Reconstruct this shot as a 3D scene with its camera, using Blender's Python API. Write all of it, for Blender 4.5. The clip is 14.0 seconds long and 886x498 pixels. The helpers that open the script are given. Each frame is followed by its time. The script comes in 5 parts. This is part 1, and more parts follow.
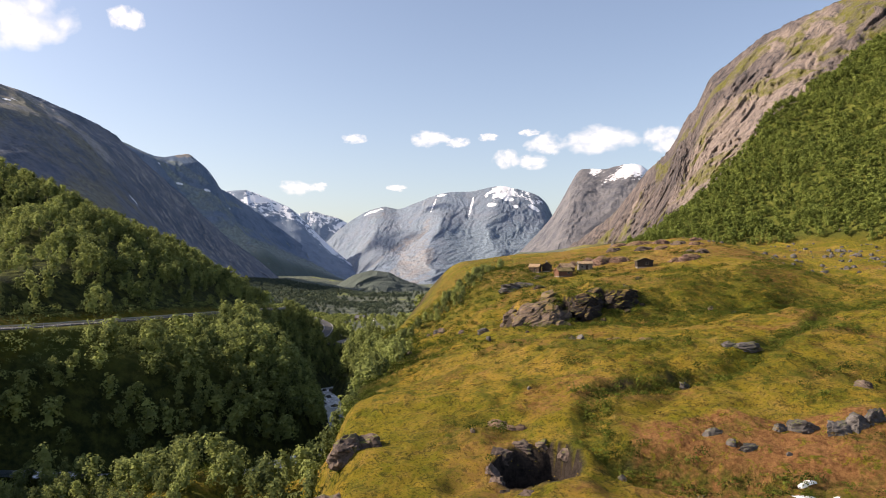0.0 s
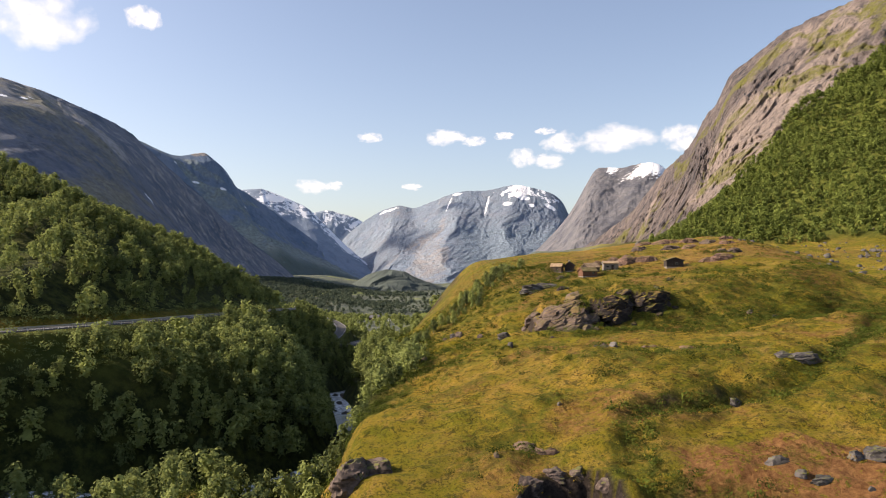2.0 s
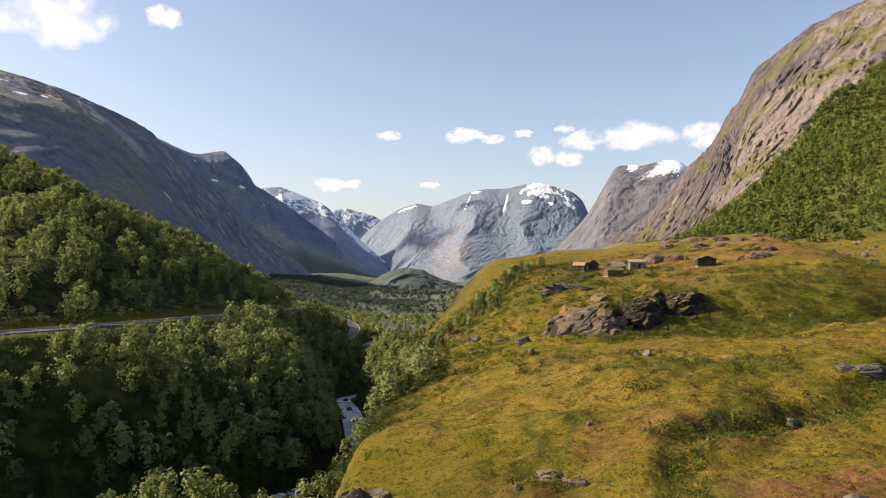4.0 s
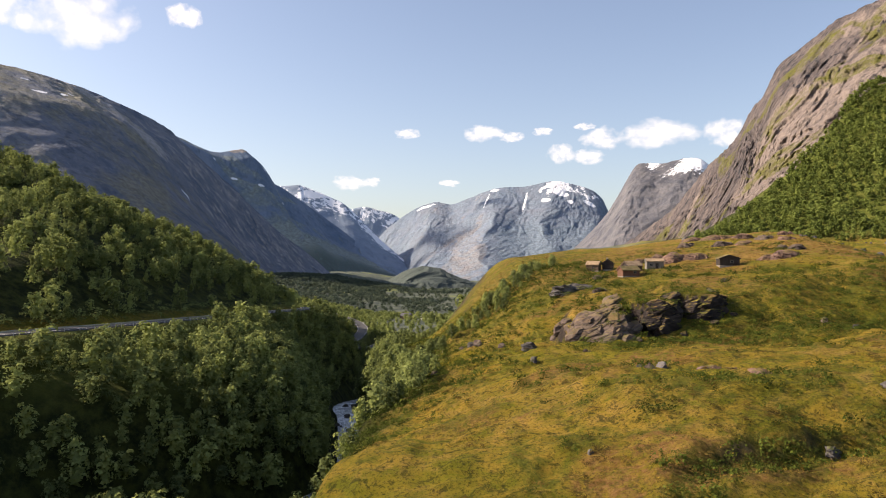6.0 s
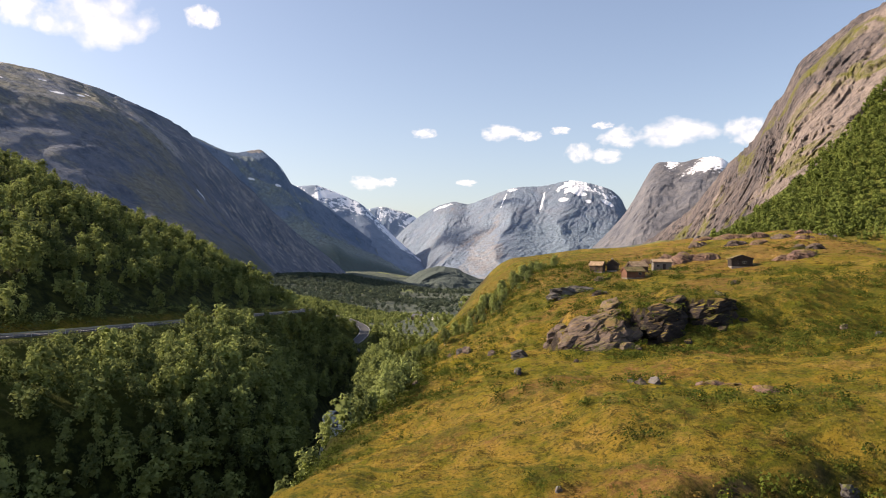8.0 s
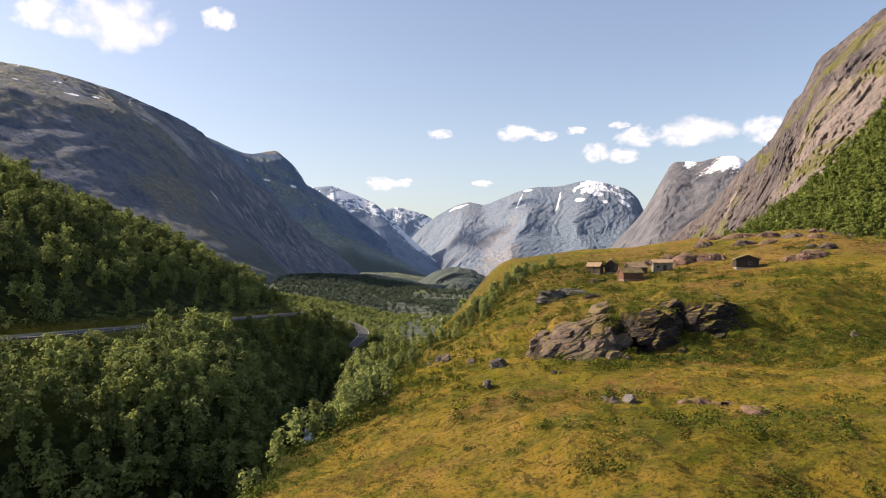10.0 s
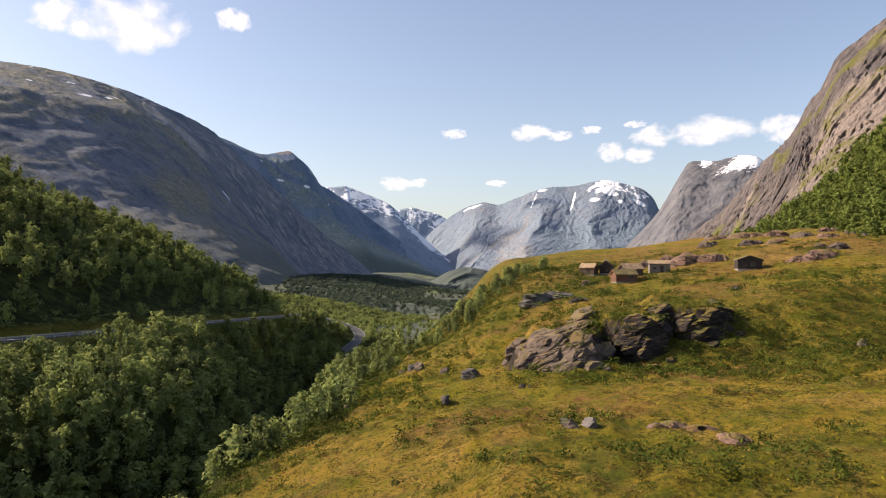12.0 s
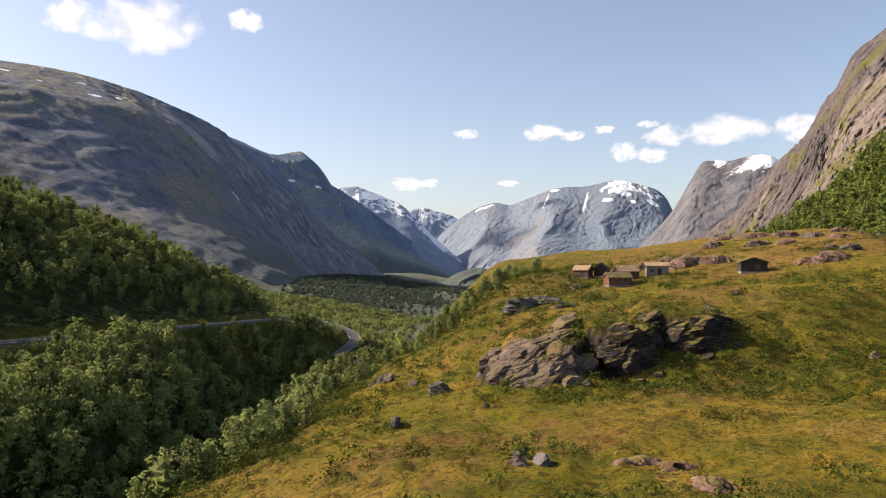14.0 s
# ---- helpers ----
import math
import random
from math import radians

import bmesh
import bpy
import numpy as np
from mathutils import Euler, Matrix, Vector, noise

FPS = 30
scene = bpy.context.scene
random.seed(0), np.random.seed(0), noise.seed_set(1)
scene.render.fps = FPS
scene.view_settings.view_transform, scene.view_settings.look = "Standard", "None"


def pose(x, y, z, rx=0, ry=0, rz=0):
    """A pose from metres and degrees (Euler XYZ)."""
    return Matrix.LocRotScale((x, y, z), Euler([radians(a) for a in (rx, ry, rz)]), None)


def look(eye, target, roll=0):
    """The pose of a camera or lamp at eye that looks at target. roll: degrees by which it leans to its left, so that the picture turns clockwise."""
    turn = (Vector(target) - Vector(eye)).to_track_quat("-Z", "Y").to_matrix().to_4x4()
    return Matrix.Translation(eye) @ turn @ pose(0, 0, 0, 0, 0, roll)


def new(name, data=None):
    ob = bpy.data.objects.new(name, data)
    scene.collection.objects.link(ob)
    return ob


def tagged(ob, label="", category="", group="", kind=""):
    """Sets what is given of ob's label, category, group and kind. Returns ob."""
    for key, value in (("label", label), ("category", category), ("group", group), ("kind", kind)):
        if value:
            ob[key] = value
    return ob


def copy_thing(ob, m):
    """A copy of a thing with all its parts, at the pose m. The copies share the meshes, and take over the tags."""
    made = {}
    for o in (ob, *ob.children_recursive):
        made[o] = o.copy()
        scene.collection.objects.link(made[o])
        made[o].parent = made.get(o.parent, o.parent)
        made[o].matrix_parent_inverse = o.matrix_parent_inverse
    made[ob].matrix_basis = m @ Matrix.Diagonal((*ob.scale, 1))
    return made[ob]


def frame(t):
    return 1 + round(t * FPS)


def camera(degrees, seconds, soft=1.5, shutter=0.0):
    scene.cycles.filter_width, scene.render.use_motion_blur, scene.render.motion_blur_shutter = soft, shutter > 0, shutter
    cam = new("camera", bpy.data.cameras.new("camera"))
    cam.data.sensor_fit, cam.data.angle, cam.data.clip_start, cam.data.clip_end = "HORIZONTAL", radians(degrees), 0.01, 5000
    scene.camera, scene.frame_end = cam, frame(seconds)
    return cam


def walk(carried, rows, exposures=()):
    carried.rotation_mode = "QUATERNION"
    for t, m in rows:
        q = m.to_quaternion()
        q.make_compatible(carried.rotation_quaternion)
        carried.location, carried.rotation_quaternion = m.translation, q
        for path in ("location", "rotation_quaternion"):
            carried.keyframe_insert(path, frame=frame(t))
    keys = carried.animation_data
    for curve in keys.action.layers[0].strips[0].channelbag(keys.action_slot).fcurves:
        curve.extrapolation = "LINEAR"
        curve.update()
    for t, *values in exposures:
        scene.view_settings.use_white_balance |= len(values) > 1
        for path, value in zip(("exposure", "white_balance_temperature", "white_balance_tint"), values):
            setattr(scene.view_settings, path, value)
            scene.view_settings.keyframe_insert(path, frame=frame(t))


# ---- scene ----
cam = camera(60.1, 14.0, soft=1.0)
# seconds, x, y, z, pitch, roll, yaw
PATH = [
    (0, 0.01, -0.00, 0.00, 1.53, -0.31, -4.76),
    (0.5, 0.26, 3.46, 0.04, 1.52, -0.27, -4.50),
    (1, 0.38, 7.04, 0.08, 1.51, -0.23, -4.22),
    (1.5, 0.56, 10.59, 0.10, 1.49, -0.20, -3.93),
    (2, 0.62, 14.26, 0.16, 1.47, -0.17, -3.61),
    (2.5, 0.84, 17.71, 0.17, 1.45, -0.14, -3.28),
    (3, 1.11, 21.28, 0.21, 1.42, -0.11, -2.93),
    (5.5, 5.95, 38.92, 0.40, 1.25, 0.05, -1.12),
    (6, 7.53, 42.29, 0.48, 1.23, 0.08, -0.75),
    (6.5, 9.16, 45.42, 0.55, 1.22, 0.09, -0.41),
    (7, 10.94, 48.65, 0.64, 1.21, 0.09, -0.06),
    (7.5, 12.75, 51.63, 0.68, 1.21, 0.09, 0.28),
    (8, 14.73, 54.82, 0.75, 1.22, 0.08, 0.62),
    (10.5, 24.72, 69.59, 0.89, 1.28, 0.03, 2.20),
    (11, 26.72, 72.56, 0.93, 1.28, 0.04, 2.50),
    (11.5, 28.57, 75.36, 1.02, 1.29, 0.05, 2.78),
    (12, 30.47, 78.38, 1.11, 1.29, 0.05, 3.05),
    (12.5, 32.19, 81.24, 1.19, 1.29, 0.06, 3.30),
    (13, 33.92, 84.37, 1.30, 1.30, 0.06, 3.56),
    (13.5, 35.46, 87.32, 1.42, 1.31, 0.08, 3.79),
    (14, 37.00, 90.73, 1.53, 1.32, 0.10, 4.02),
]
walk(cam, [(t, pose(x, y, z, 90 + p, 0, w) @ pose(0, 0, 0, 0, 0, r)) for t, x, y, z, p, r, w in PATH], exposures=[(0, 0.79, 7200, 18), (14, 0.79, 7200, 18)])

# ---- sky and sun ----
SUN_AZ, SUN_EL = -84.0, 32.0  # degrees from +y (negative: to the left), degrees up
world = bpy.data.worlds.new("sky")
scene.world = world
world.use_nodes = True
wn, wl = world.node_tree.nodes, world.node_tree.links
sky = wn.new("ShaderNodeTexSky")
sky.sky_type = "NISHITA"
sky.sun_disc = False
sky.sun_elevation = radians(SUN_EL)
sky.sun_rotation = radians(SUN_AZ)
sky.altitude = 600
sky.air_density, sky.dust_density, sky.ozone_density = 1.0, 2.4, 1.8
wn["Background"].inputs["Strength"].default_value = 0.115
soften = wn.new("ShaderNodeHueSaturation")
soften.inputs["Saturation"].default_value = 0.95
wl.new(sky.outputs[0], soften.inputs["Color"])
wl.new(soften.outputs[0], wn["Background"].inputs["Color"])
sun_data = bpy.data.lights.new("sun", "SUN")
sun_data.energy, sun_data.angle, sun_data.color = 5.0, radians(0.53), (1.0, 0.91, 0.76)
sun = new("sun", sun_data)
SUN_DIR = Vector((math.sin(radians(SUN_AZ)) * math.cos(radians(SUN_EL)), math.cos(radians(SUN_AZ)) * math.cos(radians(SUN_EL)), math.sin(radians(SUN_EL))))
sun.matrix_world = look(SUN_DIR * 500, (0, 0, 0))


# ---- noise for the land forms ----
def hash2(i, j, seed):
    h = (i.astype(np.int64) * 374761393 + j.astype(np.int64) * 668265263 + seed * 974711) & 0x7FFFFFFF
    h = ((h ^ (h >> 13)) * 1274126177) & 0x7FFFFFFF
    return ((h ^ (h >> 16)) & 0xFFFF) / 65535.0


def vnoise(x, y, seed=0):
    """Smooth lattice noise, 0 to 1, on arrays."""
    i, j = np.floor(x), np.floor(y)
    u, v = x - i, y - j
    u, v = u * u * u * (u * (u * 6 - 15) + 10), v * v * v * (v * (v * 6 - 15) + 10)
    a, b = hash2(i, j, seed), hash2(i + 1, j, seed)
    c, d = hash2(i, j + 1, seed), hash2(i + 1, j + 1, seed)
    return (a * (1 - u) + b * u) * (1 - v) + (c * (1 - u) + d * u) * v


def fbm(x, y, octaves=4, seed=0, gain=0.5):
    """Sum of octaves, about -1 to 1."""
    out, amp, total = 0.0, 1.0, 0.0
    for k in range(octaves):
        out = out + amp * (2 * vnoise(x * 2.03**k + 17.3 * k, y * 2.03**k - 9.1 * k, seed + k) - 1)
        total += amp
        amp *= gain
    return out / total


def ridged(x, y, octaves=5, seed=0, gain=0.55):
    out, amp, total = 0.0, 1.0, 0.0
    for k in range(octaves):
        out = out + amp * (1 - np.abs(2 * vnoise(x * 2.07**k + 5.7 * k, y * 2.07**k + 3.3 * k, seed + k) - 1) * 2)
        total += amp
        amp *= gain
    return out / total


def step(a, b, x):
    t = np.clip((x - a) / (b - a), 0, 1)
    return t * t * (3 - 2 * t)


def smin(a, b, k):
    h = np.clip(0.5 + 0.5 * (b - a) / k, 0, 1)
    return b + (a - b) * h - k * h * (1 - h)


# ---- the lie of the land ----
RIVER = [(-170, 95, -22), (-125, 108, -25), (-90, 122, -29), (-59, 140, -35), (-42, 153, -39.5), (-28, 165, -42), (-16, 182, -42.5), (-10, 198, -42.5), (-12, 225, -42.7), (-17, 265, -43.5), (-22, 300, -46), (-16, 360, -53), (0, 450, -59), (30, 640, -64)]
ROAD = [(-150, 40, -7), (-110, 92, -9), (-80, 150, -11), (-66, 190, -12), (-57, 225, -12.8), (-51, 273, -14.3), (-48, 330, -16.5), (-49, 386, -19), (-56, 428, -20.5), (-70, 470, -23)]
GULLY = [(190, 225, 0), (128, 201, 0), (94, 160, 0), (75, 139, 0), (60, 126, 0), (50, 124, 0), (39, 120, 0), (33, 116, 0), (31, 109, 0), (30, 103, 0), (35, 98, 0), (44, 93, 0), (54, 86, 0), (62, 70, 0)]
DITCH = [(52, 192, 0), (59, 190.5, 0), (67, 191, 0), (74, 189.5, 0), (77, 185, 0), (79, 188, 0), (81, 191, 0), (90, 192, 0), (104, 186, 0)]
LOWER_ROAD = [(-58, 432, -20.7), (-58, 455, -23), (-50, 466, -25.5), (-40, 463, -28), (-32, 455, -30.8), (-29, 443, -33), (-30, 425, -35.2), (-32, 408, -36.5), (-27, 398, -37.3), (-21, 407, -38), (-19, 430, -39), (-14, 461, -40.5), (0, 490, -42), (30, 540, -46), (60, 640, -55)]


def polyline(points, steps):
    """A smooth line (Catmull-Rom) through points."""
    p = np.array([points[0], *points, points[-1]], float)
    t = np.linspace(0, 1, steps, endpoint=False)[:, None]
    out = []
    for a, b, c, d in zip(p, p[1:], p[2:], p[3:]):
        out.append(0.5 * (2 * b + (c - a) * t + (2 * a - 5 * b + 4 * c - d) * t**2 + (3 * b - a - 3 * c + d) * t**3))
    return np.vstack([*out, p[-1:]])


RIVER_LINE, ROAD_LINE, LOWER_LINE = polyline(RIVER, 10), polyline(ROAD, 10), polyline(LOWER_ROAD, 8)


GULLY_LINE = polyline(GULLY, 6)
DITCH_LINE = polyline(DITCH, 6)


def near_line(line, x, y):
    """Distance to a line, its height there, and the side (+1: right of its direction)."""
    best = np.full(x.shape, 1e9)
    z, side = np.zeros(x.shape), np.ones(x.shape)
    for a, b in zip(line[:-1], line[1:]):
        d = b[:2] - a[:2]
        t = np.clip(((x - a[0]) * d[0] + (y - a[1]) * d[1]) / (d @ d), 0, 1)
        ex, ey = x - a[0] - t * d[0], y - a[1] - t * d[1]
        dist = np.hypot(ex, ey)
        m = dist < best
        best = np.where(m, dist, best)
        z = np.where(m, a[2] + t * (b[2] - a[2]), z)
        side = np.where(m, np.sign(ex * d[1] - ey * d[0]), side)
    return best, z, side


# crag shelves: centre x, y, half width, half depth, height at the centre, rise to the east, rise to the north
CRAGS = ((44.2, 211.0, 5.0, 10.5, -9.2, 0.24, 0.24), (40.2, 208.0, 3.4, 7.0, -11.6, 0.18, 0.20), (56.2, 213.5, 4.6, 8.8, -7.0, 0.02, 0.13), (67.2, 218.5, 4.8, 9.3, -5.0, -0.02, 0.13))


def land(x, y):
    """Height of the ground at arrays x, y."""
    x, y = np.asarray(x, float), np.asarray(y, float)
    far = step(500, 1000, np.hypot(x, y))
    # meadow: steps down towards the near end, tilts to the river
    mead = -15 + 0.045 * (np.minimum(x, 260) - 50) - 0.2 * np.clip(140 - y, 0, 75) - 0.28 * np.clip(32 - x, 0, 60) * (0.3 + 0.7 * step(115, 175, y))
    mead = mead + 0.12 * np.clip(y - 262, 0, 170) * step(90, 150, x)
    mead = mead + fbm(x / 38, y / 38, 3, 3) * 2.2 + fbm(x / 12, y / 9, 3, 8) * 1.7 + fbm(x / 3.4, y / 3.4, 3, 9) * 0.6 + ridged(x / 9.0, y / 6.5, 3, 10) * 0.45
    mead = mead - (7.5 * step(-3, -15, x) + 5 * step(-30, -22, x) * step(-4, -11, x)) * step(203, 186, y)
    # the knoll with the huts
    top = -6.3 + (np.minimum(y, 345) - 225) * 0.1 + (np.clip(x, 20, 140) - 60) * 0.1 + fbm(x / 22, y / 22, 3, 12) * 1.5
    front = 200 + 6 * np.sin(x / 17.0) + 5 * fbm(x / 14, y / 14, 2, 14)
    knoll = step(8, 50, x + 0.08 * (y - 250)) * step(190, 125, x - 0.3 * (y - 280)) * step(front, front + 30, y) * step(450, 370, y)
    # valley beyond
    deep = np.interp(y, [200, 300, 450, 1000, 4000], [-22, -27, -44, -63, -66]) + fbm(x / 60, y / 60, 3, 21) * 3
    mead = mead + (deep - mead) * step(285, 380, y) * step(120, 30, x - 0.15 * (y - 300))
    mead = mead + (np.maximum(top, mead) - mead) * knoll
    # crags: turf shelves that break off sharply towards the south-east
    for cx, cy, rx, ry, z0, sx, sy in CRAGS:
        wob = 0.16 * fbm(x / 3.5, y / 3.5, 3, 15) + 0.10 * fbm(x / 11, y / 11, 2, 16)
        q = (np.abs((x - cx) / rx) ** 2.6 + np.abs((y - cy) / ry) ** 2.6) ** (1 / 2.6) + wob
        lee = step(-0.4, 0.5, ((x - cx) / rx * 0.55 - (y - cy) / ry * 0.85))
        shelf = z0 + sx * (x - cx) + sy * np.clip(y - cy, -ry, 4) + 0.5 * fbm(x / 4, y / 4, 3, 17)
        mead = mead + (np.maximum(mead, shelf) - mead) * np.where(q < 1, 1, step(1.02 + 0.10 * lee + 0.75 * (1 - lee), 1.0, q))
    # wooded slope under the great cliff
    az = np.degrees(np.arctan2(x, np.maximum(y, 1)))
    d = (x - 170) * 0.69 + (y - 520) * 0.72
    d = np.clip(np.minimum(d, 20 + 12 * np.clip(az - 19.0, 0, 40) + 0.75 * np.clip(az - 19.0, 0, 40) ** 2), 0, 600)
    mead = mead + 0.46 * d * (1 + 0.12 * fbm(x / 70, y / 70, 3, 31)) + 0.12 * np.clip(np.minimum(d, 200), 0, 200) * step(230, 330, x)
    # west side: bank, terrace, road shelf and wooded hill
    road_d, road_z, road_side = near_line(ROAD_LINE, x, y)
    off = road_d * road_side  # right of the road is towards the river
    terrace = road_z - 0.8 - np.interp(off, [4, 14, 34, 60, 100], [0, 5.0, 9.5, 14.5, 20])
    terrace = terrace + fbm(x / 17, y / 17, 3, 41) * 1.6
    hill = road_z + np.interp(-off, [0, 5, 12, 30, 43, 57, 84, 140, 400], [0, 0.3, 4.2, 17, 25.5, 33, 46, 78, 120]) + fbm(x / 30, y / 30, 3, 43) * 3.5 * step(8, 30, -off)
    # Hill ground beyond view is lowered to let sun onto the terrace.
    hill = hill - 60 * step(-104, -145, x) * step(300, 232, y) - 20 * step(-130, -190, x) * step(340, 290, y) - 28 * step(-86, -118, x) * step(255, 205, y)
    behind = np.maximum(0, (y - x - 492) / 1.414)
    hill = np.maximum(hill - 0.95 * behind, -45 + fbm(x / 60, y / 60, 2, 44) * 3)
    west = np.where(off > 0, terrace, hill)
    west = np.where(road_d < 4.5, road_z - 0.25, west)
    west = west + (deep - west) * step(400, 520, y) * (off > -4) 
    # the gorge splits the two sides
    riv_d, riv_z, riv_side = near_line(RIVER_LINE, x, y)
    rise = np.where(riv_side > 0, np.interp(riv_d, [0, 3.2, 5.5, 11, 18, 60, 5000], [0, 0.4, 5.0, 18, 28, 75, 5000]), np.interp(riv_d, [0, 3.2, 5.5, 10, 16, 30, 60, 5000], [0, 0.4, 4.0, 11.0, 19, 31, 70, 5000]))
    wall = riv_z - 1.6 + rise + fbm(x / 9, y / 9, 3, 51) * 1.5 * step(4, 12, riv_d)
    side = np.where(riv_side > 0, mead, west)
    out = np.where(wall < side, smin(wall, side, 4.0), smin(side, wall, 4.0))
    # rocky hollow, gully and drainage cuts in the meadow
    pit = np.hypot((x - 20.5) / 5.6, (y - 100) / 6.2) + 0.18 * fbm(x / 3, y / 3, 2, 57)
    out = out - 8.0 * step(1.02, 0.72, pit)
    out = out - 1.2 * step(3.2, 0.6, near_line(GULLY_LINE, x, y)[0]) - 0.9 * step(1.3, 0.4, near_line(DITCH_LINE, x, y)[0])
    # eroded bank above the snow patch
    out = out - 2.6 * step(0, 7, 101 - 0.25 * (x - 40) - y) * step(24, 32, x) * step(90, 66, x)
    out = out + (road_z - 0.25 - out) * step(8.5, 4.0, road_d) * (off > 0) * step(440, 425, y)
    low_d, low_z, _ = near_line(LOWER_LINE, x, y)
    out = out + (low_z - 0.25 - out) * step(9, 3.8, low_d)
    out = out + (deep + (side - deep) * step(150, 420, np.abs(x)) - out) * step(520, 640, y) * step(26, 14, az)
    # scree aprons and low moraines along the far valley floor
    axis = x - 10 - 0.02 * y
    out = out + step(620, 900, y) * step(3600, 3000, y) * (0.16 * np.clip(-axis - 90, 0, 240) + 0.10 * np.clip(axis - 120, 0, 200) + 7 * fbm(x / 130, y / 210, 4, 47) * step(0, 200, np.abs(axis)))
    return out


def lush_field(x, y):
    """Where green scrub and tall herbs grow: folds, gully and crag foot."""
    v = step(0.06, 0.26, fbm(x / 13 + 9, y / 8, 5, 75)) * (0.6 + 0.1 * step(25, 60, x))
    v = np.maximum(v, step(5, 1.5, near_line(GULLY_LINE, x, y)[0]))
    v = np.maximum(v, 0.85 * step(66, 44, x - 0.1 * (y - 200) + 8 * fbm(x / 9, y / 9, 3, 79)) * step(222, 245, y))
    return np.maximum(v, step(188, 198, y) * step(240, 212, y) * step(38, 50, x) * step(165, 120, x) * 0.9)


# ---- materials ----
def material(name, rough=0.85):
    m = bpy.data.materials.new(name)
    m.use_nodes = True
    nt = m.node_tree
    bsdf = nt.nodes["Principled BSDF"]
    bsdf.inputs["Roughness"].default_value = rough
    bsdf.inputs["Specular IOR Level"].default_value = 0.25
    return m, nt, bsdf


def node(nt, kind, **values):
    n = nt.nodes.new("ShaderNode" + kind)
    for key, v in values.items():
        n.inputs[key.replace("_", " ")].default_value = v
    return n


def noise_node(nt, scale, detail=4.0, rough=0.55, vector=None, distort=0.0):
    n = node(nt, "TexNoise", Scale=scale, Detail=detail, Roughness=rough, Distortion=distort)
    if vector is not None:
        nt.links.new(vector, n.inputs["Vector"])
    return n.outputs["Fac"]


def ramp(nt, fac, stops):
    r = nt.nodes.new("ShaderNodeValToRGB")
    while len(r.color_ramp.elements) < len(stops):
        r.color_ramp.elements.new(0.5)
    for e, (at, c) in zip(r.color_ramp.elements, stops):
        e.position = at
        e.color = (*c, 1) if len(c) == 3 else c
    nt.links.new(fac, r.inputs["Fac"])
    return r.outputs["Color"]


def grey(nt, fac, a, b):
    return ramp(nt, fac, [(a, (0, 0, 0)), (b, (1, 1, 1))])


def mix(nt, fac, a, b):
    n = nt.nodes.new("ShaderNodeMix")
    n.data_type = "RGBA"
    for socket, v in ((n.inputs[0], fac), (n.inputs[6], a), (n.inputs[7], b)):
        if isinstance(v, (int, float)):
            socket.default_value = v
        elif isinstance(v, tuple):
            socket.default_value = (*v, 1)
        else:
            nt.links.new(v, socket)
    return n.outputs[2]


def times(nt, a, b, op="MULTIPLY"):
    n = nt.nodes.new("ShaderNodeMath")
    n.operation = op
    n.use_clamp = True
    for socket, v in ((n.inputs[0], a), (n.inputs[1], b)):
        if isinstance(v, (int, float)):
            socket.default_value = v
        else:
            nt.links.new(v, socket)
    return n.outputs[0]


def position(nt):
    return nt.nodes.new("ShaderNodeNewGeometry").outputs["Position"]


def attribute(nt, name):
    a = nt.nodes.new("ShaderNodeAttribute")
    a.attribute_name = name
    return a.outputs["Fac"]


def bump(nt, bsdf, height, strength, distance):
    b = node(nt, "Bump", Strength=strength, Distance=distance)
    nt.links.new(height, b.inputs["Height"])
    nt.links.new(b.outputs["Normal"], bsdf.inputs["Normal"])


def meadow_colour(nt, pos):
    """Patchy turf: green, ochre and straw at several sizes."""
    big, mid = noise_node(nt, 0.030, 5, 0.6, pos), noise_node(nt, 0.20, 6, 0.72, pos, 0.7)
    fine, tiny = noise_node(nt, 0.75, 6, 0.75, pos, 0.5), noise_node(nt, 2.6, 4, 0.75, pos)
    col = mix(nt, grey(nt, mid, 0.40, 0.60), (0.140, 0.138, 0.011), (0.33, 0.215, 0.030))
    col = mix(nt, times(nt, grey(nt, big, 0.44, 0.58), 0.6), col, (0.205, 0.178, 0.012))
    straw = times(nt, grey(nt, noise_node(nt, 0.075, 6, 0.72, pos, 0.8), 0.48, 0.62), grey(nt, fine, 0.40, 0.60))
    col = mix(nt, times(nt, straw, 0.85), col, (0.50, 0.30, 0.085))
    col = mix(nt, times(nt, grey(nt, fine, 0.52, 0.60), 0.8), col, (0.045, 0.050, 0.008))
    col = mix(nt, times(nt, grey(nt, tiny, 0.51, 0.62), 0.7), col, (0.032, 0.034, 0.007))
    col = mix(nt, times(nt, grey(nt, noise_node(nt, 0.11, 6, 0.7, pos, 1.0), 0.54, 0.66), 0.75), col, (0.085, 0.105, 0.012))
    return col


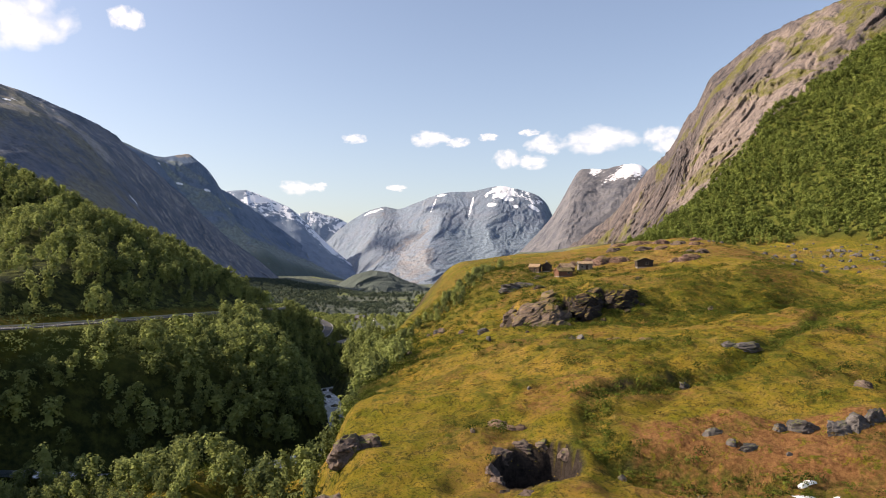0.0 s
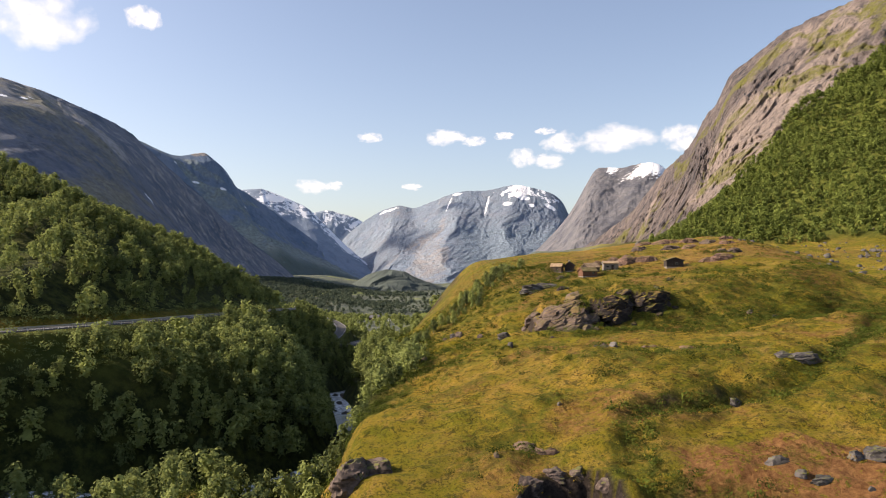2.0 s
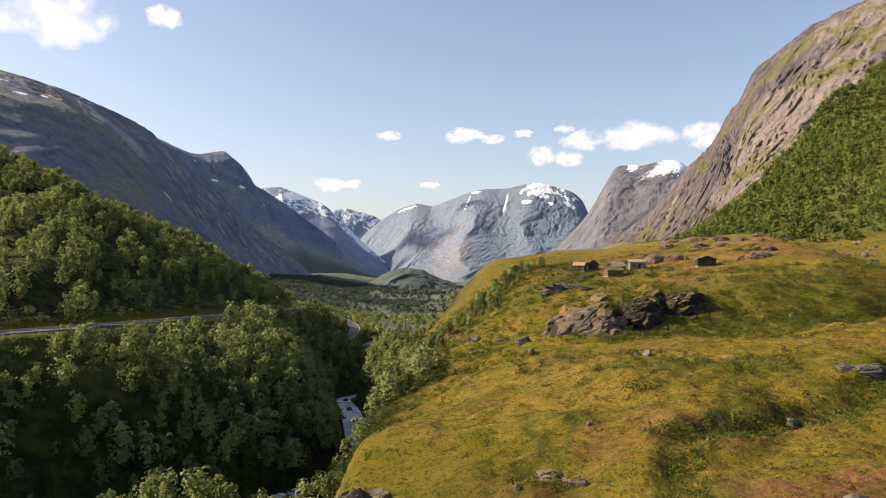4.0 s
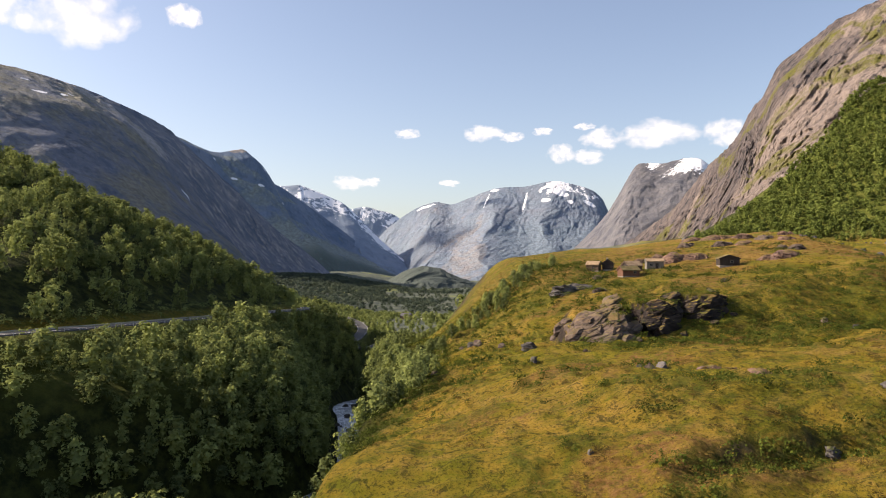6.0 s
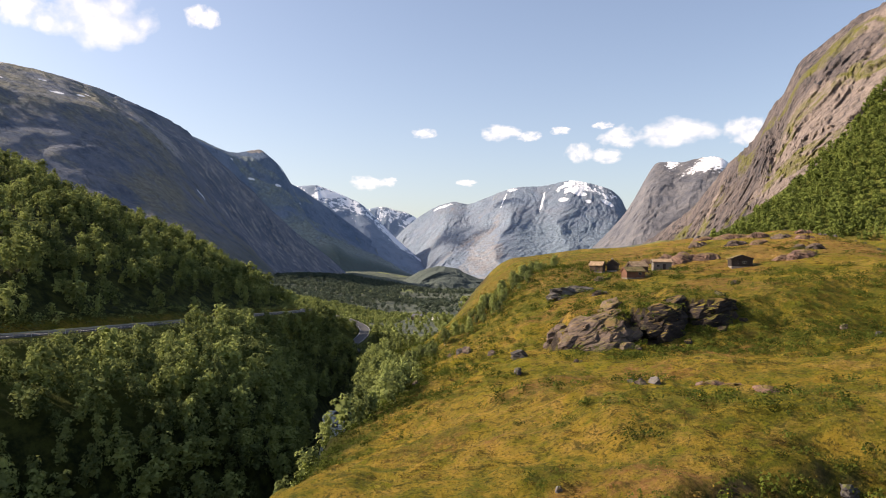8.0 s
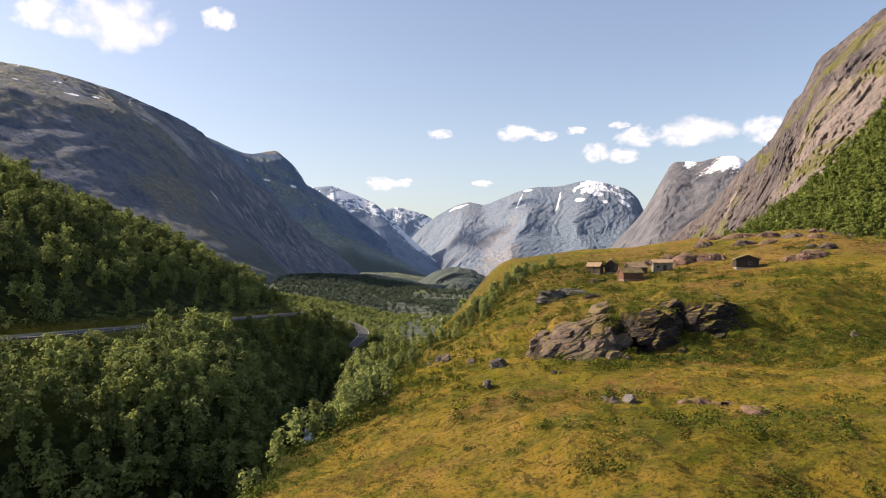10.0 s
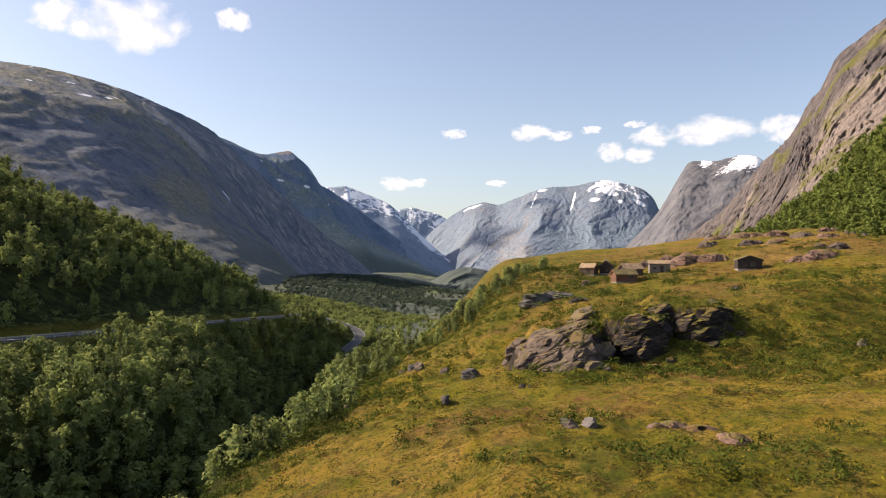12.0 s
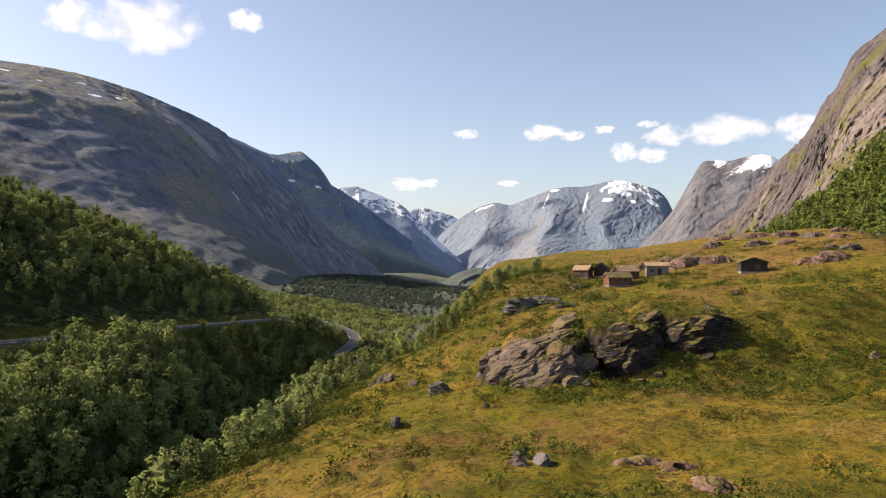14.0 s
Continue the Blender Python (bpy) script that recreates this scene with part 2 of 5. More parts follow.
def make_ground():
    m, nt, bsdf = material("meadow_ground", 0.95)
    pos = position(nt)
    fine = noise_node(nt, 1.1, 6, 0.75, pos)
    grass = meadow_colour(nt, pos)
    heath = times(nt, attribute(nt, "heath"), grey(nt, noise_node(nt, 0.6, 6, 0.75, pos, 0.5), 0.40, 0.58))
    grass = mix(nt, heath, grass, mix(nt, grey(nt, fine, 0.35, 0.65), (0.13, 0.055, 0.020), (0.36, 0.185, 0.075)))
    lush = times(nt, attribute(nt, "lush"), grey(nt, noise_node(nt, 0.5, 6, 0.75, pos), 0.38, 0.58))
    grass = mix(nt, lush, grass, mix(nt, grey(nt, fine, 0.35, 0.65), (0.036, 0.046, 0.007), (0.110, 0.122, 0.016)))
    grass = mix(nt, attribute(nt, "stone"), grass, mix(nt, grey(nt, fine, 0.3, 0.7), (0.014, 0.012, 0.011), (0.085, 0.066, 0.055)))
    wood = mix(nt, grey(nt, noise_node(nt, 0.35, 6, 0.7, pos), 0.4, 0.62), (0.018, 0.026, 0.008), (0.070, 0.080, 0.018))
    base = mix(nt, attribute(nt, "wood"), grass, wood)
    herbs = mix(nt, grey(nt, noise_node(nt, 0.09, 6, 0.7, pos), 0.4, 0.6), (0.060, 0.078, 0.013), (0.125, 0.135, 0.028))
    base = mix(nt, attribute(nt, "herbs"), base, herbs)
    # Far valley floor: fields and scrub in blue-grey tones that paint in haze.
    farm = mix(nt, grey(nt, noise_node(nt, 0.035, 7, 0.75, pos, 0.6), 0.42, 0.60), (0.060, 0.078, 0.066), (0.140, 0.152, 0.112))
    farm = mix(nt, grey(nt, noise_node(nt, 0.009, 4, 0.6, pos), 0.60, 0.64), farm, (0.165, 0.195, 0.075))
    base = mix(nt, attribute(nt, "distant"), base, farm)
    nt.links.new(base, bsdf.inputs["Base Color"])
    bsdf.inputs["Specular IOR Level"].default_value = 0.1
    bump(nt, bsdf, noise_node(nt, 0.9, 8, 0.8, pos), 1.0, 1.3)
    return m


def make_cliff(name, low, high, green, pale, wood, scale=1.0, streak=0.5, relief=8.0, lean=0.45, cracks=0.0):
    """Mountain rock; turf, bare pale slabs, scrub and snow lie where the landform carries them."""
    m, nt, bsdf = material(name, 0.9)
    bsdf.inputs["Specular IOR Level"].default_value = 0.12
    pos = position(nt)

    def along_face(stretch, tilt):
        n = nt.nodes.new("ShaderNodeMapping")
        n.inputs["Scale"].default_value = (1, 1, stretch)
        n.inputs["Rotation"].default_value = (-0.3, tilt, 0)
        nt.links.new(pos, n.inputs["Vector"])
        return n.outputs[0]

    def zone(key, noise, hard=2.2):
        """An area with a frayed edge: its weight plus noise, cut at a threshold."""
        v = nt.nodes.new("ShaderNodeMath")
        v.operation = "MULTIPLY_ADD"
        v.inputs[1].default_value = 1.5
        nt.links.new(noise, v.inputs[0])
        shift = nt.nodes.new("ShaderNodeMath")
        shift.operation = "SUBTRACT"
        nt.links.new(attribute(nt, key), shift.inputs[0])
        shift.inputs[1].default_value = 0.75
        nt.links.new(shift.outputs[0], v.inputs[2])
        return grey(nt, v.outputs[0], 0.5 - 0.25 / hard, 0.5 + 0.25 / hard)

    a = noise_node(nt, 0.010 * scale, 8, 0.70, along_face(0.4, lean), 0.7)
    b = noise_node(nt, 0.045 * scale, 7, 0.72, along_face(0.3, lean), 0.4)
    c = noise_node(nt, 0.022 * scale, 8, 0.72, pos, 0.8)
    fine = noise_node(nt, 0.12 * scale, 6, 0.75, pos)
    rock = mix(nt, grey(nt, a, 0.38, 0.62), low, high)
    rock = mix(nt, times(nt, grey(nt, b, 0.50, 0.62), streak), rock, tuple(v * 0.45 for v in low))
    rock = mix(nt, times(nt, grey(nt, fine, 0.56, 0.70), 0.55), rock, tuple(min(1, v * 1.45) for v in high))
    if cracks:
        slit = noise_node(nt, 0.055 * scale, 5, 0.65, along_face(0.22, lean), 0.5)
        area = grey(nt, noise_node(nt, 0.007 * scale, 4, 0.6, pos), 0.40, 0.54)
        rock = mix(nt, times(nt, times(nt, grey(nt, slit, 0.52, 0.58), area), cracks), rock, (0.030, 0.034, 0.044))
    bare = mix(nt, grey(nt, fine, 0.35, 0.6), tuple(v * 0.6 for v in pale), pale)
    rock = mix(nt, zone("pale", b), rock, bare)
    turf = mix(nt, grey(nt, fine, 0.35, 0.62), tuple(v * 0.62 for v in green), tuple(v * 1.35 for v in green))
    col = mix(nt, zone("turf", c, 1.2), rock, turf)
    col = mix(nt, zone("wood", fine, 1.6), col, mix(nt, grey(nt, fine, 0.4, 0.65), tuple(v * 0.55 for v in wood), tuple(v * 1.3 for v in wood)))
    col = mix(nt, zone("snow", noise_node(nt, 0.05 * scale, 4, 0.6, pos), 4.0), col, (0.80, 0.82, 0.86))
    nt.links.new(col, bsdf.inputs["Base Color"])
    bump(nt, bsdf, b, 0.9, relief)
    return m


def make_leaf(name, dark, light, glow=0.35):
    m, nt, bsdf = material(name, 0.95)
    bsdf.inputs["Specular IOR Level"].default_value = 0.05
    geo = nt.nodes.new("ShaderNodeNewGeometry")
    tree = attribute(nt, "tint")
    fac = times(nt, times(nt, geo.outputs["Random Per Island"], 0.25), times(nt, tree, 0.75), "ADD")
    col = mix(nt, fac, dark, light)
    nt.links.new(col, bsdf.inputs["Base Color"])
    tr = nt.nodes.new("ShaderNodeBsdfTranslucent")
    nt.links.new(mix(nt, 0.5, col, light), tr.inputs["Color"])
    ms = nt.nodes.new("ShaderNodeMixShader")
    ms.inputs[0].default_value = glow
    nt.links.new(bsdf.outputs[0], ms.inputs[1])
    nt.links.new(tr.outputs[0], ms.inputs[2])
    nt.links.new(ms.outputs[0], nt.nodes["Material Output"].inputs["Surface"])
    return m


def make_bark():
    m, nt, bsdf = material("birch_bark", 0.8)
    pos = position(nt)
    col = mix(nt, grey(nt, noise_node(nt, 3.0, 4, 0.6, pos), 0.4, 0.6), (0.10, 0.085, 0.07), (0.38, 0.35, 0.31))
    nt.links.new(col, bsdf.inputs["Base Color"])
    return m


GROUND = make_ground()
CLIFF = make_cliff("grey_brown_cliff", (0.088, 0.077, 0.078), (0.190, 0.156, 0.146), (0.120, 0.118, 0.030), (0.30, 0.245, 0.215), (0.070, 0.088, 0.026), 2.0, 0.85, 12.0, 0.6, 0.9)
# WEST_ROCK to SNOWY: distance haze is mixed into the colours, bluer and paler.
WEST_ROCK = make_cliff("hazed_dark_rock", (0.100, 0.128, 0.178), (0.200, 0.215, 0.250), (0.215, 0.208, 0.168), (0.40, 0.39, 0.39), (0.140, 0.158, 0.140), 0.9, 0.5, 12.0, 0.3)
FAR_WEST = make_cliff("hazed_blue_rock", (0.110, 0.160, 0.235), (0.170, 0.215, 0.285), (0.200, 0.232, 0.215), (0.30, 0.28, 0.27), (0.105, 0.140, 0.130), 0.7, 0.4, 10.0, 0.3)
HAZY = make_cliff("hazed_pale_rock", (0.158, 0.205, 0.275), (0.195, 0.218, 0.262), (0.165, 0.212, 0.262), (0.265, 0.260, 0.275), (0.150, 0.195, 0.235), 0.7, 0.45, 12.0, 0.4)
SNOWY = make_cliff("hazed_snow_streaked_rock", (0.17, 0.225, 0.30), (0.23, 0.28, 0.35), (0.17, 0.21, 0.24), (0.34, 0.34, 0.36), (0.14, 0.18, 0.20), 0.8, 0.2, 4.0)
EAST_PEAK = make_cliff("slate_grey_rock", (0.090, 0.096, 0.116), (0.165, 0.160, 0.168), (0.100, 0.115, 0.092), (0.26, 0.245, 0.240), (0.080, 0.10, 0.08), 1.5, 0.5, 7.0, 0.5)
VALLEY_HILL = make_cliff("wooded_hill", (0.110, 0.122, 0.128), (0.180, 0.182, 0.175), (0.200, 0.205, 0.140), (0.27, 0.24, 0.18), (0.090, 0.112, 0.100), 5.0, 0.4, 3.0)
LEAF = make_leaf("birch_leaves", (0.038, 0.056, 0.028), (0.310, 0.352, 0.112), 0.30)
LEAF_FAR = make_leaf("slope_leaves", (0.060, 0.084, 0.020), (0.200, 0.240, 0.060), 0.25)
# Far woods: leaf green shifted to blue-grey to stand for haze.
LEAF_HAZED = make_leaf("hazed_valley_leaves", (0.052, 0.076, 0.062), (0.125, 0.152, 0.100), 0.15)
BUSH = make_leaf("willow_leaves", (0.016, 0.026, 0.005), (0.105, 0.130, 0.022), 0.18)
HEATHER = make_leaf("heather_leaves", (0.022, 0.018, 0.006), (0.190, 0.125, 0.030), 0.10)
BARK = make_bark()


def mesh_of(name, verts, faces, mats=(), smooth=False):
    me = bpy.data.meshes.new(name)
    me.from_pydata(verts, [], faces)
    for m in mats:
        me.materials.append(m)
    if smooth:
        me.polygons.foreach_set("use_smooth", np.ones(len(me.polygons), bool))
    me.update()
    return me


def grid_faces(rows, cols):
    i = np.arange((rows - 1) * (cols - 1))
    a = (i // (cols - 1)) * cols + i % (cols - 1)
    return np.stack([a, a + 1, a + cols + 1, a + cols], 1)


def fast_mesh(name, verts, faces, mats=(), smooth=False):
    """A mesh from numpy arrays of corners and of triangles or quads."""
    me = bpy.data.meshes.new(name)
    n, k = faces.shape
    me.vertices.add(len(verts))
    me.vertices.foreach_set("co", np.ascontiguousarray(verts, np.float32).ravel())
    me.loops.add(n * k)
    me.loops.foreach_set("vertex_index", np.ascontiguousarray(faces, np.int32).ravel())
    me.polygons.add(n)
    me.polygons.foreach_set("loop_start", np.arange(0, n * k, k, dtype=np.int32))
    me.polygons.foreach_set("use_smooth", np.full(n, smooth, bool))
    for m in mats:
        me.materials.append(m)
    me.update(calc_edges=True)
    return me


def put_attribute(me, name, values):
    me.attributes.new(name, "FLOAT", "POINT").data.foreach_set("value", np.ascontiguousarray(values, np.float32))


# ---- ground ----
def axis_steps(lo, near_lo, near_hi, hi, fine, n_lo, n_hi):
    """Fine steps in the middle, growing outwards."""
    a = near_lo - (near_lo - lo) * np.linspace(1, 0, n_lo, endpoint=False) ** 2.2
    b = np.arange(near_lo, near_hi, fine)
    c = near_hi + (hi - near_hi) * np.linspace(0, 1, n_hi) ** 2.2
    return np.concatenate([a, b, c])


gx = axis_steps(-3500, -130, 190, 3500, 0.85, 80, 90)
gy = axis_steps(-2500, 70, 330, 4900, 0.85, 30, 130)
GX, GY = np.meshgrid(gx, gy)
GZ = land(GX, GY)
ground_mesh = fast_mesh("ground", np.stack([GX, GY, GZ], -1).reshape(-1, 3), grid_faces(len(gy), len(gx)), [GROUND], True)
riv_d, riv_z, riv_side = near_line(RIVER_LINE, GX, GY)
road_d, road_z, road_side = near_line(ROAD_LINE, GX, GY)
az = np.degrees(np.arctan2(GX, np.maximum(GY, 1)))
slope_d = (GX - 170) * 0.69 + (GY - 520) * 0.72
wood = np.maximum(step(24, 12, riv_d + 6 * fbm(GX / 12, GY / 12, 2, 61)), (riv_side < 0) * 1.0 * step(6, 9, road_d))
wood = np.maximum(wood, step(-5, 20, slope_d) * step(14, 18, az))
heath = 0.8 * step(0.10, 0.35, fbm(GX / 15, GY / 15, 5, 71))
heath = np.maximum(heath, 0.75 * step(-0.1, 0.3, fbm(GX / 9, GY / 9, 4, 73) + 0.2) * step(245, 262, GY) * step(40, 55, GX) * step(380, 330, GY) * step(170, 140, GX))
heath = np.maximum(heath, 3.0 * step(33, 37, GX + 1.5 * fbm(GX / 4, GY / 4, 3, 72)) * step(110, 104, GY + 0.1 * (GX - 40) + 3 * fbm(GX / 6, GY / 6, 3, 74)) * step(85, 89, GY))
heath = heath * step(0, 20, GX)
lush = 0.9 * lush_field(GX, GY)
dy, dx = np.gradient(GZ, gy, gx)
stone = step(1.0, 1.5, np.hypot(dx, dy) + 0.4 * fbm(GX / 4, GY / 4, 4, 77)) * (riv_side > 0) * step(600, 450, GY) * step(10, 16, riv_d) * (1 - step(30, 36, GX) * step(108, 104, GY)) * step(2, 12, GX)
stone = np.maximum(stone, step(1.15, 0.9, np.hypot((GX - 20.5) / 5.6, (GY - 100) / 6.2)))
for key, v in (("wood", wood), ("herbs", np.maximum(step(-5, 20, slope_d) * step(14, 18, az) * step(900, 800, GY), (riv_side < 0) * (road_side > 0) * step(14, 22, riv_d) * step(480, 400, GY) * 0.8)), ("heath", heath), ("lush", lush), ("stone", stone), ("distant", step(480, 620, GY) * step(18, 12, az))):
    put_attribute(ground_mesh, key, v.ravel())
ground = tagged(new("ground", ground_mesh), "green and ochre mountain meadow and valley floor", "ground", kind="structure")


# ---- mountains ----
def polar(az, r, el):
    return (r * math.sin(radians(az)), r * math.cos(radians(az)), r * el)


def along(points, n):
    """n places spread along a smooth line through points."""
    p = polyline(points, 24)
    t = np.linspace(0, len(p) - 1, n)
    return np.stack([np.interp(t, np.arange(len(p)), p[:, k]) for k in range(3)], -1)


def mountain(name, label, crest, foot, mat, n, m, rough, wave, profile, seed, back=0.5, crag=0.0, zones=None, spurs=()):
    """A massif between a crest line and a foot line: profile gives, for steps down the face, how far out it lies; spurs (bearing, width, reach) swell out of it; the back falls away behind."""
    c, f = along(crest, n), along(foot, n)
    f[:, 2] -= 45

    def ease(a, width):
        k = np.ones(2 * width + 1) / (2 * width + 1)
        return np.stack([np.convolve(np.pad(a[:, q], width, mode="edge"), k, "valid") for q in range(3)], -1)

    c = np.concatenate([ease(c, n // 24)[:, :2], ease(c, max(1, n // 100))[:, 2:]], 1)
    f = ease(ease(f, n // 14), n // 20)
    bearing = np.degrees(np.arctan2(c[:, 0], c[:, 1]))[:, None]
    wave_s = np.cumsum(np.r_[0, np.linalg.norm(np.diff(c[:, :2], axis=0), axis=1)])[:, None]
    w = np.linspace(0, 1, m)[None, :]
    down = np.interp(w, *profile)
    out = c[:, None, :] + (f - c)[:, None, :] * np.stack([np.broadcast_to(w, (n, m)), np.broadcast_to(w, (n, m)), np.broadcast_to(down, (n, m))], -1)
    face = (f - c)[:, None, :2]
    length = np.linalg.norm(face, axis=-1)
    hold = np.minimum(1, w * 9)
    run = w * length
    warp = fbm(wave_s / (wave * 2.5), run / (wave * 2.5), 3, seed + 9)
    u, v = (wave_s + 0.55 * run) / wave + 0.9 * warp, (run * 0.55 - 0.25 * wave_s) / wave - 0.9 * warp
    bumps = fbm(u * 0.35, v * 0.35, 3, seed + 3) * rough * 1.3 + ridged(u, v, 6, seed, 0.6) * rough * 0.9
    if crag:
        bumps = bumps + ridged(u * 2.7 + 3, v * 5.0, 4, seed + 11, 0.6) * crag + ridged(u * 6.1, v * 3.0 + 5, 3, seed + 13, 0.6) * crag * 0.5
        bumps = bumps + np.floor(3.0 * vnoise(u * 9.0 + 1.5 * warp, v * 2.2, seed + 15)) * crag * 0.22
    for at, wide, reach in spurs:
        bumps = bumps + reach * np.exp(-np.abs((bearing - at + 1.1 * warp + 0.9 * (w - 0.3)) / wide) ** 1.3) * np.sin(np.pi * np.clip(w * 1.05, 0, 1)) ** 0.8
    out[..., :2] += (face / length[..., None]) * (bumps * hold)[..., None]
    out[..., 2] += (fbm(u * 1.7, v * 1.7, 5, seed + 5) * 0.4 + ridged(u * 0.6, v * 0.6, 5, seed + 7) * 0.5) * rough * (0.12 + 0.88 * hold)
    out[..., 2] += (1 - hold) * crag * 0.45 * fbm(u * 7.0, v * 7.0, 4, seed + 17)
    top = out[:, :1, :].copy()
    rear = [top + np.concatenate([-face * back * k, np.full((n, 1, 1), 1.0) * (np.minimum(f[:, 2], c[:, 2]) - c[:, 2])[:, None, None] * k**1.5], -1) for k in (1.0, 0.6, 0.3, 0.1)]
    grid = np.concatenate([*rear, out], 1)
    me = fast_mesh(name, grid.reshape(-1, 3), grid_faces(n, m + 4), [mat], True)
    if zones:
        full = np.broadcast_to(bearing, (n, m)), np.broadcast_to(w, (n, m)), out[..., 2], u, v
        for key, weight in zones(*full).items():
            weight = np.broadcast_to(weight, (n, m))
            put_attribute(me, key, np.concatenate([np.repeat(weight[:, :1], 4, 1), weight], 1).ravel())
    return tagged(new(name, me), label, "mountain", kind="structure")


STEEP = ([0, 0.12, 0.35, 0.6, 0.8, 1], [0, 0.22, 0.55, 0.78, 0.92, 1])
SHOULDER = ([0, 0.15, 0.4, 0.7, 1], [0, 0.075, 0.29, 0.70, 1])
BENCH = ([0, 0.1, 0.35, 0.5, 0.75, 1], [0, 0.07, 0.46, 0.60, 0.74, 1])
EVEN = ([0, 0.2, 0.5, 0.8, 1], [0, 0.22, 0.56, 0.86, 1])


def patches(a, w, spots):
    """Weight of small drifts at (bearing, way down the face, half width in bearing, half height, lean)."""
    out = np.zeros(np.shape(a))
    for at, down, wide, tall, lean in spots:
        d = np.hypot((a - at - lean * (w - down)) / wide, (w - down) / tall)
        out = np.maximum(out, step(1.25, 0.5, d + 0.45 * fbm(a * 2.6, w * 45, 3, 481)))
    return out


def east_zones(a, w, z, u, v):
    shelf = 0.60 * step(0.0, 0.35, fbm(u * 1.1 + 3, v * 2.6, 5, 411))
    low = step(21.5, 17.5, a) * step(0.12, 0.45, w) * 0.75
    return {"turf": np.maximum(np.maximum(shelf, low), 0.25 * step(0.62, 0.95, w)), "pale": 0.55 * step(0.0, 0.4, fbm(u * 0.8, v * 0.6, 3, 413)), "wood": 0.62 * step(0.55, 0.85, w) * step(23, 19, a) + 0.45 * step(0.8, 0.98, w)}


def west_zones(a, w, z, u, v):
    flank = step(-26.5, -22.5, a + 2.0 * fbm(u * 0.5, v * 0.5, 3, 421) - 3.0 * (w - 0.4))
    bench = 0.50 + 0.55 * fbm(u * 0.9, v * 1.4, 5, 423)
    slab = np.exp(-(((a + 26.6 - 4.4 * (w - 0.05)) / 1.0) ** 2)) * step(0.03, 0.10, w) * step(0.56, 0.42, w)
    drifts = patches(a, w, WEST_SNOW)
    return {"turf": bench * (1 - flank) + 0.18 * flank, "pale": np.maximum(0.95 * slab, 0.42 * flank * step(0.1, 0.3, w)), "wood": np.maximum(0.6 * step(0.55, 0.9, w) * (1 - flank), 0.35 * step(0.8, 1, w)), "snow": drifts}


def far_west_zones(a, w, z, u, v):
    ledge = 0.55 * step(0.0, 0.3, fbm(u * 0.5, v * 2.0, 4, 431))
    drifts = patches(a, w, FAR_WEST_SNOW)
    return {"turf": np.maximum(ledge, 0.75 * step(0.3, 0.5, w)), "wood": 0.62 * step(0.62, 0.85, w), "pale": 0.9 * step(-14.9, -14.4, a) * step(-12.4, -12.9, a) * step(0.06, 0.01, w), "snow": drifts}


def snow_zones(a, w, z, u, v):
    return {"snow": step(0.42, 0.04, w) * (0.40 + 0.6 * fbm(u * 2.2, v * 2.2, 4, 441)), "turf": 0.5 * step(0.4, 0.7, w)}


def centre_zones(a, w, z, u, v):
    rim = step(6.2, 7.4, a) * step(12.9, 12.2, a) * step(0.10, 0.02, w - 0.05 * fbm(u * 1.5, v * 0.5, 3, 451)) * (0.50 + 0.5 * fbm(u * 1.3, v * 2.0, 4, 453))
    gully = patches(a, w, ((4.1, 0.06, 0.09, 0.05, -5), (6.9, 0.10, 0.10, 0.07, -3), (8.4, 0.11, 0.4, 0.016, 8), (-0.3, 0.02, 0.8, 0.012, 0), (11.6, 0.09, 0.5, 0.015, 9), (10.2, 0.11, 0.35, 0.014, 4), (9.4, 0.07, 0.6, 0.02, 10), (4.7, 0.012, 0.5, 0.010, 0)))
    gully = gully * 0.85
    # Pale rock, plus the lit west face of the spur put into colour.
    lit_scar = 0.5 * step(4.6, 3.4, a) * step(0.5, 1.8, a) * step(0.2, 0.35, w) * step(0.95, 0.75, w) + 0.5 * step(-0.05, 0.3, fbm(u * 0.9, v * 0.5, 3, 455)) * step(4.5, 3.5, a)
    # Turf weight east of the spur also paints that side's blue shade.
    return {"snow": np.maximum(rim, gully), "turf": 0.42 + 0.35 * step(0.15, 0.4, w) * step(4.0, 6.0, a), "pale": lit_scar, "wood": 0.72 * step(0.72, 0.95, w)}


def peak_zones(a, w, z, u, v):
    cap = step(15.2, 16.2, a) * step(0.19, 0.04, w) * (0.60 + 0.7 * fbm(u * 1.6, v * 2.2, 4, 461))
    return {"snow": cap, "turf": 0.5 * step(0.45, 0.8, w), "pale": 0.3 * step(0.05, 0.3, w), "wood": 0.6 * step(0.75, 0.95, w)}


def hill_zones(a, w, z, u, v):
    field = step(0.1, 0.3, fbm(u * 0.9, v * 1.6, 4, 471))
    return {"turf": 0.35 + 0.5 * field, "wood": 0.72 - 0.4 * field, "pale": 0.85 * patches(a, w, ((1.6, 0.45, 0.7, 0.09, 0), (2.4, 0.62, 0.5, 0.05, 0)))}


WEST_SNOW = ((-33.0, 0.05, 0.3, 0.007, 0), (-30.2, 0.10, 0.12, 0.010, 0), (-31.6, 0.15, 0.2, 0.010, 0), (-35.2, 0.2, 0.4, 0.008, 8), (-34.6, 0.24, 0.4, 0.008, 6), (-29.0, 0.3, 0.3, 0.008, -8), (-28.3, 0.28, 0.2, 0.008, -6), (-31.0, 0.33, 0.4, 0.010, 8), (-30.5, 0.24, 0.25, 0.005, 0), (-33.5, 0.3, 0.2, 0.007, 0), (-25.8, 0.62, 0.10, 0.022, 6), (-22.5, 0.03, 0.14, 0.006, 0), (-26.5, 0.015, 0.15, 0.006, 0))
